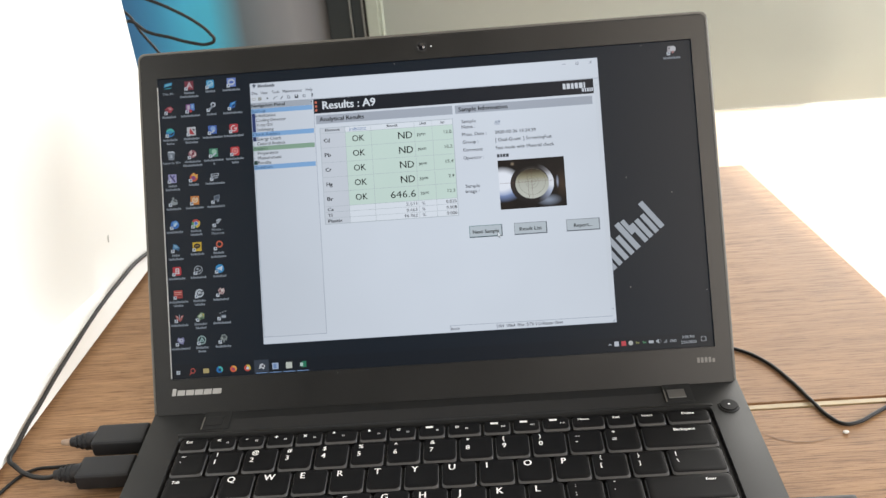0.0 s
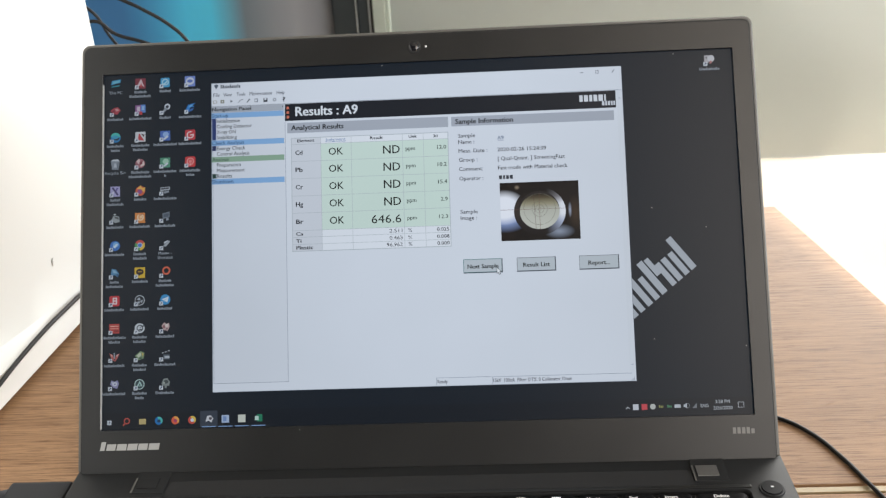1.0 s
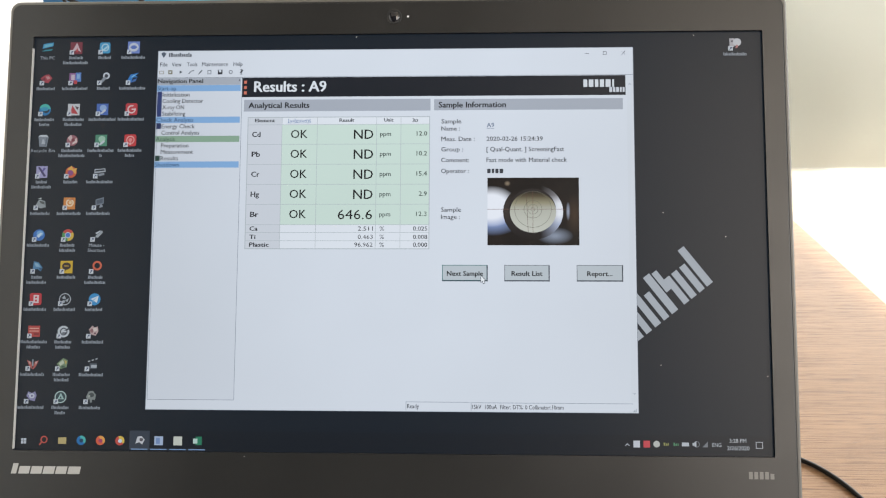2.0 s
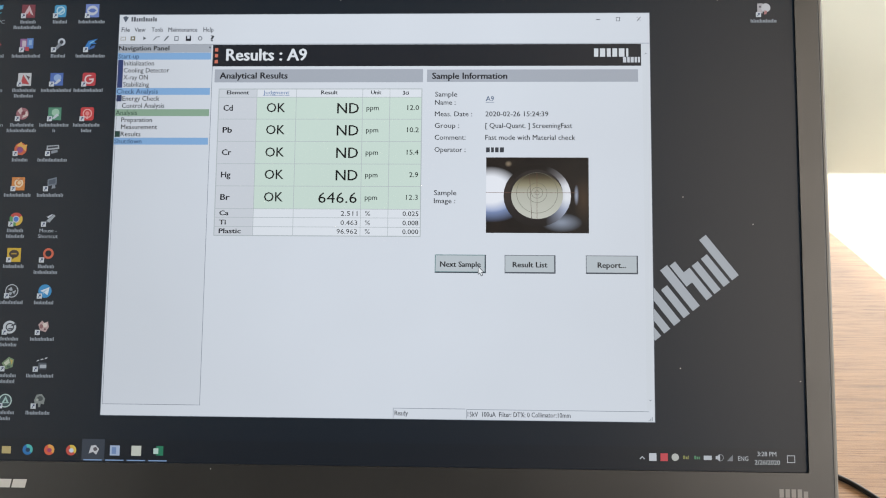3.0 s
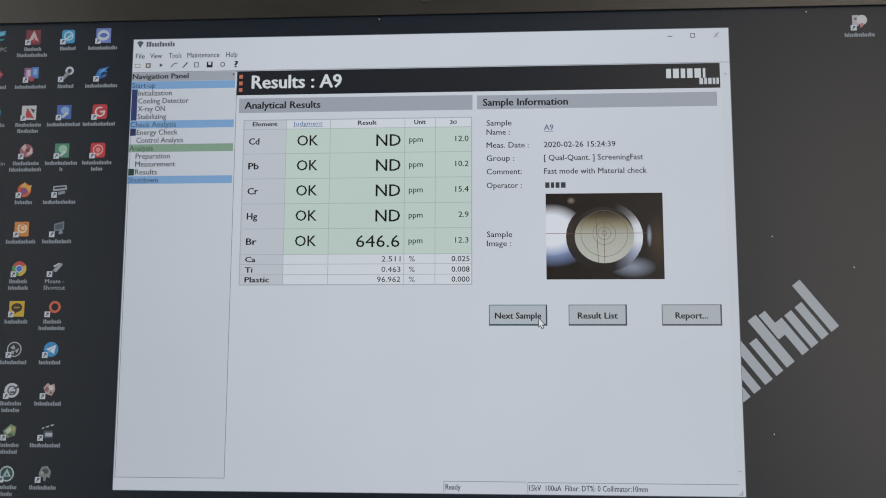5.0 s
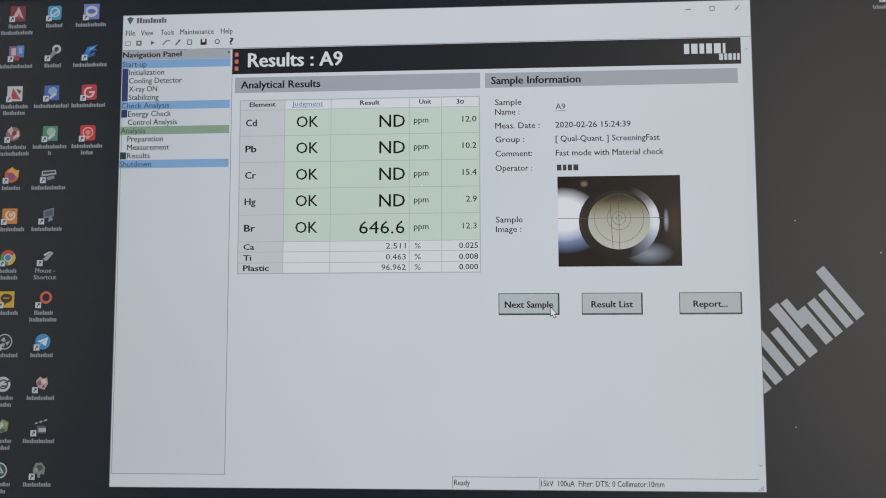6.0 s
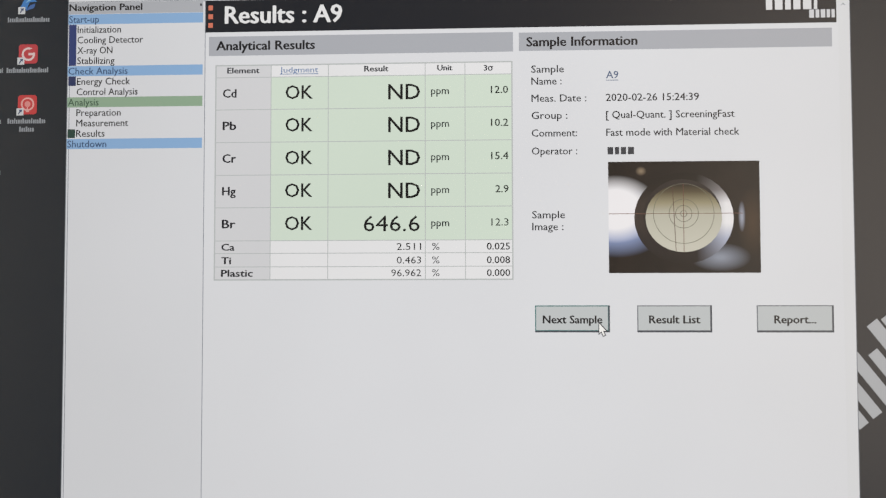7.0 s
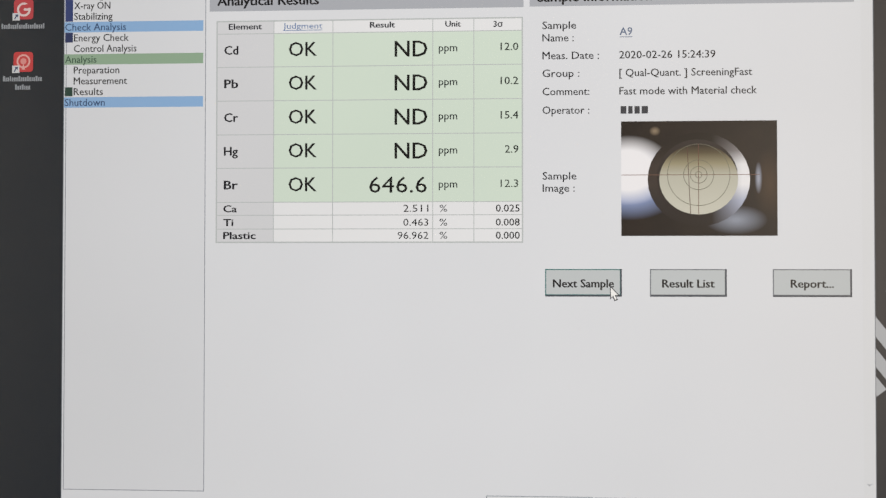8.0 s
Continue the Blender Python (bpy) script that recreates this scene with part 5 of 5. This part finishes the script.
part("tray_icon", poly_bm([(125.9, 3.6), (128.0, 3.6), (128.0, 5.8)], 3), lit(130, 134, 140), screen)
write("tray_text", "ENG", 129.8, 133.4, 3.8, 1.55, (190, 194, 200), layer=3)
write("tray_text", "3:28 PM", 136.6, 143.2, 5.5, 1.55, (196, 200, 206), layer=3)
write("tray_text", "2/26/2020", 135.6, 144.4, 2.6, 1.55, (196, 200, 206), layer=3)
frame_rect("tray_icon", 146.9, 149.7, 3.3, 5.9, 0.25, 3, (200, 204, 210))
# dust on the display and its frame
dust = bmesh.new()
for x, z in ((-15.0, 172.9), (152.2, 31.8), (112.0, 98.0), (137.0, 88.0), (110.0, 36.0), (-58.0, -1.6), (126.0, 172.4)):
    bmesh.ops.create_icosphere(dust, subdivisions=1, radius=0.0002, matrix=pose(x * MM, -0.0007 if 0 < z < 173 else -0.0015, z * MM))
tagged(part("dust_specks", dust, SPECK, laptop, "tiny pale dust specks", LID), kind="stuff")


# ---- plugs and cables on the table ----
def plug(x0, x1, y, z, side):
    """A moulded plug whose mouth is at x0 and whose ribbed tail ends at x1."""
    t = empty("usb_plug", pose(0, 0, TABLE), "black moulded plug pushed into the laptop's side", "plug", "plugs in the laptop")
    lo, hi = sorted((x0, x0 + (x1 - x0) * 0.68))
    part("plug_body", box(lo, hi, y - 0.0085, y + 0.0085, z - 0.0050, z + 0.0050, bevel=0.0022, segments=3), PLUG, t)
    mouth = x0 - side * 0.004
    part("plug_shell", box(min(mouth, x0), max(mouth, x0), y - 0.006, y + 0.006, z - 0.0023, z + 0.0023), STEEL, t, "steel plug shell")
    tail = bmesh.new()
    a, b = x0 + (x1 - x0) * 0.66, x1
    bmesh.ops.create_cone(tail, cap_ends=True, segments=16, radius1=0.0058, radius2=0.0026, depth=abs(b - a), matrix=pose((a + b) / 2, y, z, 0, 90 * side, 0))
    part("strain_relief", tail, PLUG, t, "tapered strain relief", None, True)
    for k in range(3):
        x = a + (b - a) * (0.35 + 0.2 * k)
        rib = bmesh.new()
        bmesh.ops.create_cone(rib, cap_ends=True, segments=16, radius1=0.0052 - 0.0007 * k, radius2=0.0052 - 0.0007 * k, depth=0.0012, matrix=pose(x, y, z, 0, 90, 0))
        part("rib", rib, PLUG, t)
    return t


spare = plug(-0.1675, -0.2125, -0.0095, 0.0100, -1)
tip = bmesh.new()
bmesh.ops.create_cone(tip, cap_ends=True, segments=12, radius1=0.0022, radius2=0.0014, depth=0.0060, matrix=pose(-0.2150, -0.0095, 0.0100, 0, -90, 0))
part("cut_end", tip, TAN, spare, "tan cut cable end", None, True)
plug(-0.1675, -0.2120, -0.0365, 0.0100, -1)
plug(0.1675, 0.2120, -0.0960, 0.0100, 1)

T = TABLE
tube("usb_cable", [(-0.2100, -0.0365, T + 0.0100), (-0.2180, -0.0340, T + 0.0060), (-0.2330, -0.0275, T + 0.0035), (-0.2430, -0.0200, T + 0.0035), (-0.2469, -0.0171, T + 0.0057), (-0.2461, -0.0083, T + 0.0076), (-0.2446, 0.0070, T + 0.0111), (-0.2432, 0.0219, T + 0.0130), (-0.2410, 0.0461, T + 0.0167), (-0.2386, 0.0712, T + 0.0195), (-0.2362, 0.0979, T + 0.0222), (-0.2335, 0.1259, T + 0.0237), (-0.2308, 0.1549, T + 0.0233), (-0.2290, 0.1751, T + 0.0224), (-0.2267, 0.1992, T + 0.0185),
                   (-0.2150, 0.2650, T + 0.0070), (-0.2150, 0.2950, T + 0.0022), (-0.2350, 0.3000, T + 0.0022)], 0.0014, CORD, None, "black usb cable leaning along the white instrument", "cable")
tube("power_cable", [(0.1250, 0.0140, T + 0.0110), (0.1330, 0.0330, T + 0.0075), (0.1500, 0.0520, T + 0.0040), (0.1680, 0.0570, T + 0.0012), (0.1800, 0.0525, T + 0.0012), (0.1920, 0.0405, T + 0.0012), (0.2020, 0.0185, T + 0.0012), (0.2080, -0.0025, T + 0.0012),
                     (0.2125, -0.0155, T + 0.0012), (0.2180, -0.0218, T + 0.0012), (0.2260, -0.0210, T + 0.0012), (0.2350, -0.0160, T + 0.0012), (0.2450, -0.0100, T + 0.0012), (0.2650, 0.0010, T + 0.0012), (0.2800, 0.0050, T + 0.0010), (0.2960, 0.0060, T - 0.0150), (0.3020, 0.0060, T - 0.1200), (0.3050, 0.0060, T - 0.4500)], 0.0011, CORD, None, "thin black power cable curving across the wooden table", "cable")
tube("thin_cable", [(-0.1690, -0.0215, T + 0.0012), (-0.1900, -0.0205, T + 0.0012), (-0.2040, -0.0192, T + 0.0012), (-0.2190, -0.0200, T + 0.0012), (-0.2330, -0.0215, T + 0.0012), (-0.2420, -0.0330, T + 0.0012), (-0.2490, -0.0700, T + 0.0012), (-0.2530, -0.1300, T + 0.0012)], 0.0010, CORD, None, "thin black cable lying beside the plugs on the table", "cable")
tube("usb_cable", [(0.2100, -0.0960, T + 0.0100), (0.2200, -0.0970, T + 0.0060), (0.2400, -0.1000, T + 0.0030), (0.2900, -0.1300, T + 0.0026), (0.3500, -0.2200, T + 0.0026)], 0.0022, CORD, None, "black usb cable lying on the table", "cable")
crumb = bmesh.new()
bmesh.ops.create_icosphere(crumb, subdivisions=2, radius=0.0013, matrix=pose(0.2165, -0.0282, T + 0.0010) @ Matrix.Diagonal((1.3, 0.8, 0.8, 1)))
tagged(part("paper_crumb", crumb, SPECK, None, "tiny white paper crumb on the table"), category="crumb")

# loose cables behind the instrument
D = 0.30
tube("looped_cable", [(-0.330, 0.262, T + 0.120), (-0.300, D, T + 0.135), (-0.262, D, T + 0.158), (-0.2349, D, T + 0.1706), (-0.2219, D, T + 0.1610), (-0.2059, D, T + 0.1555), (-0.1893, D, T + 0.1498), (-0.1760, D, T + 0.1480), (-0.1712, D, T + 0.1508), (-0.1735, D, T + 0.1560),
                      (-0.1815, D, T + 0.1646), (-0.1970, D, T + 0.1756), (-0.2160, D, T + 0.1858), (-0.2400, D, T + 0.1960), (-0.285, D, T + 0.205), (-0.330, 0.262, T + 0.200)], 0.0013, CORD, None, "stiff black cable looped out of the instrument's back", "cable", 8)
tube("rear_cable", [(-0.320, 0.262, T + 0.190), (-0.285, D + 0.008, T + 0.194), (-0.2600, D + 0.010, T + 0.188), (-0.2384, D + 0.010, T + 0.1740), (-0.2308, D + 0.010, T + 0.1585), (-0.2209, D + 0.010, T + 0.1421), (-0.2145, D + 0.010, T + 0.1290), (-0.2060, D + 0.006, T + 0.090), (-0.2000, D, T + 0.030), (-0.1950, D - 0.004, T + 0.0012), (-0.17, D - 0.010, T + 0.0012)], 0.0011, CORD, None, "thin black cable hanging down behind the instrument", "cable", 8)
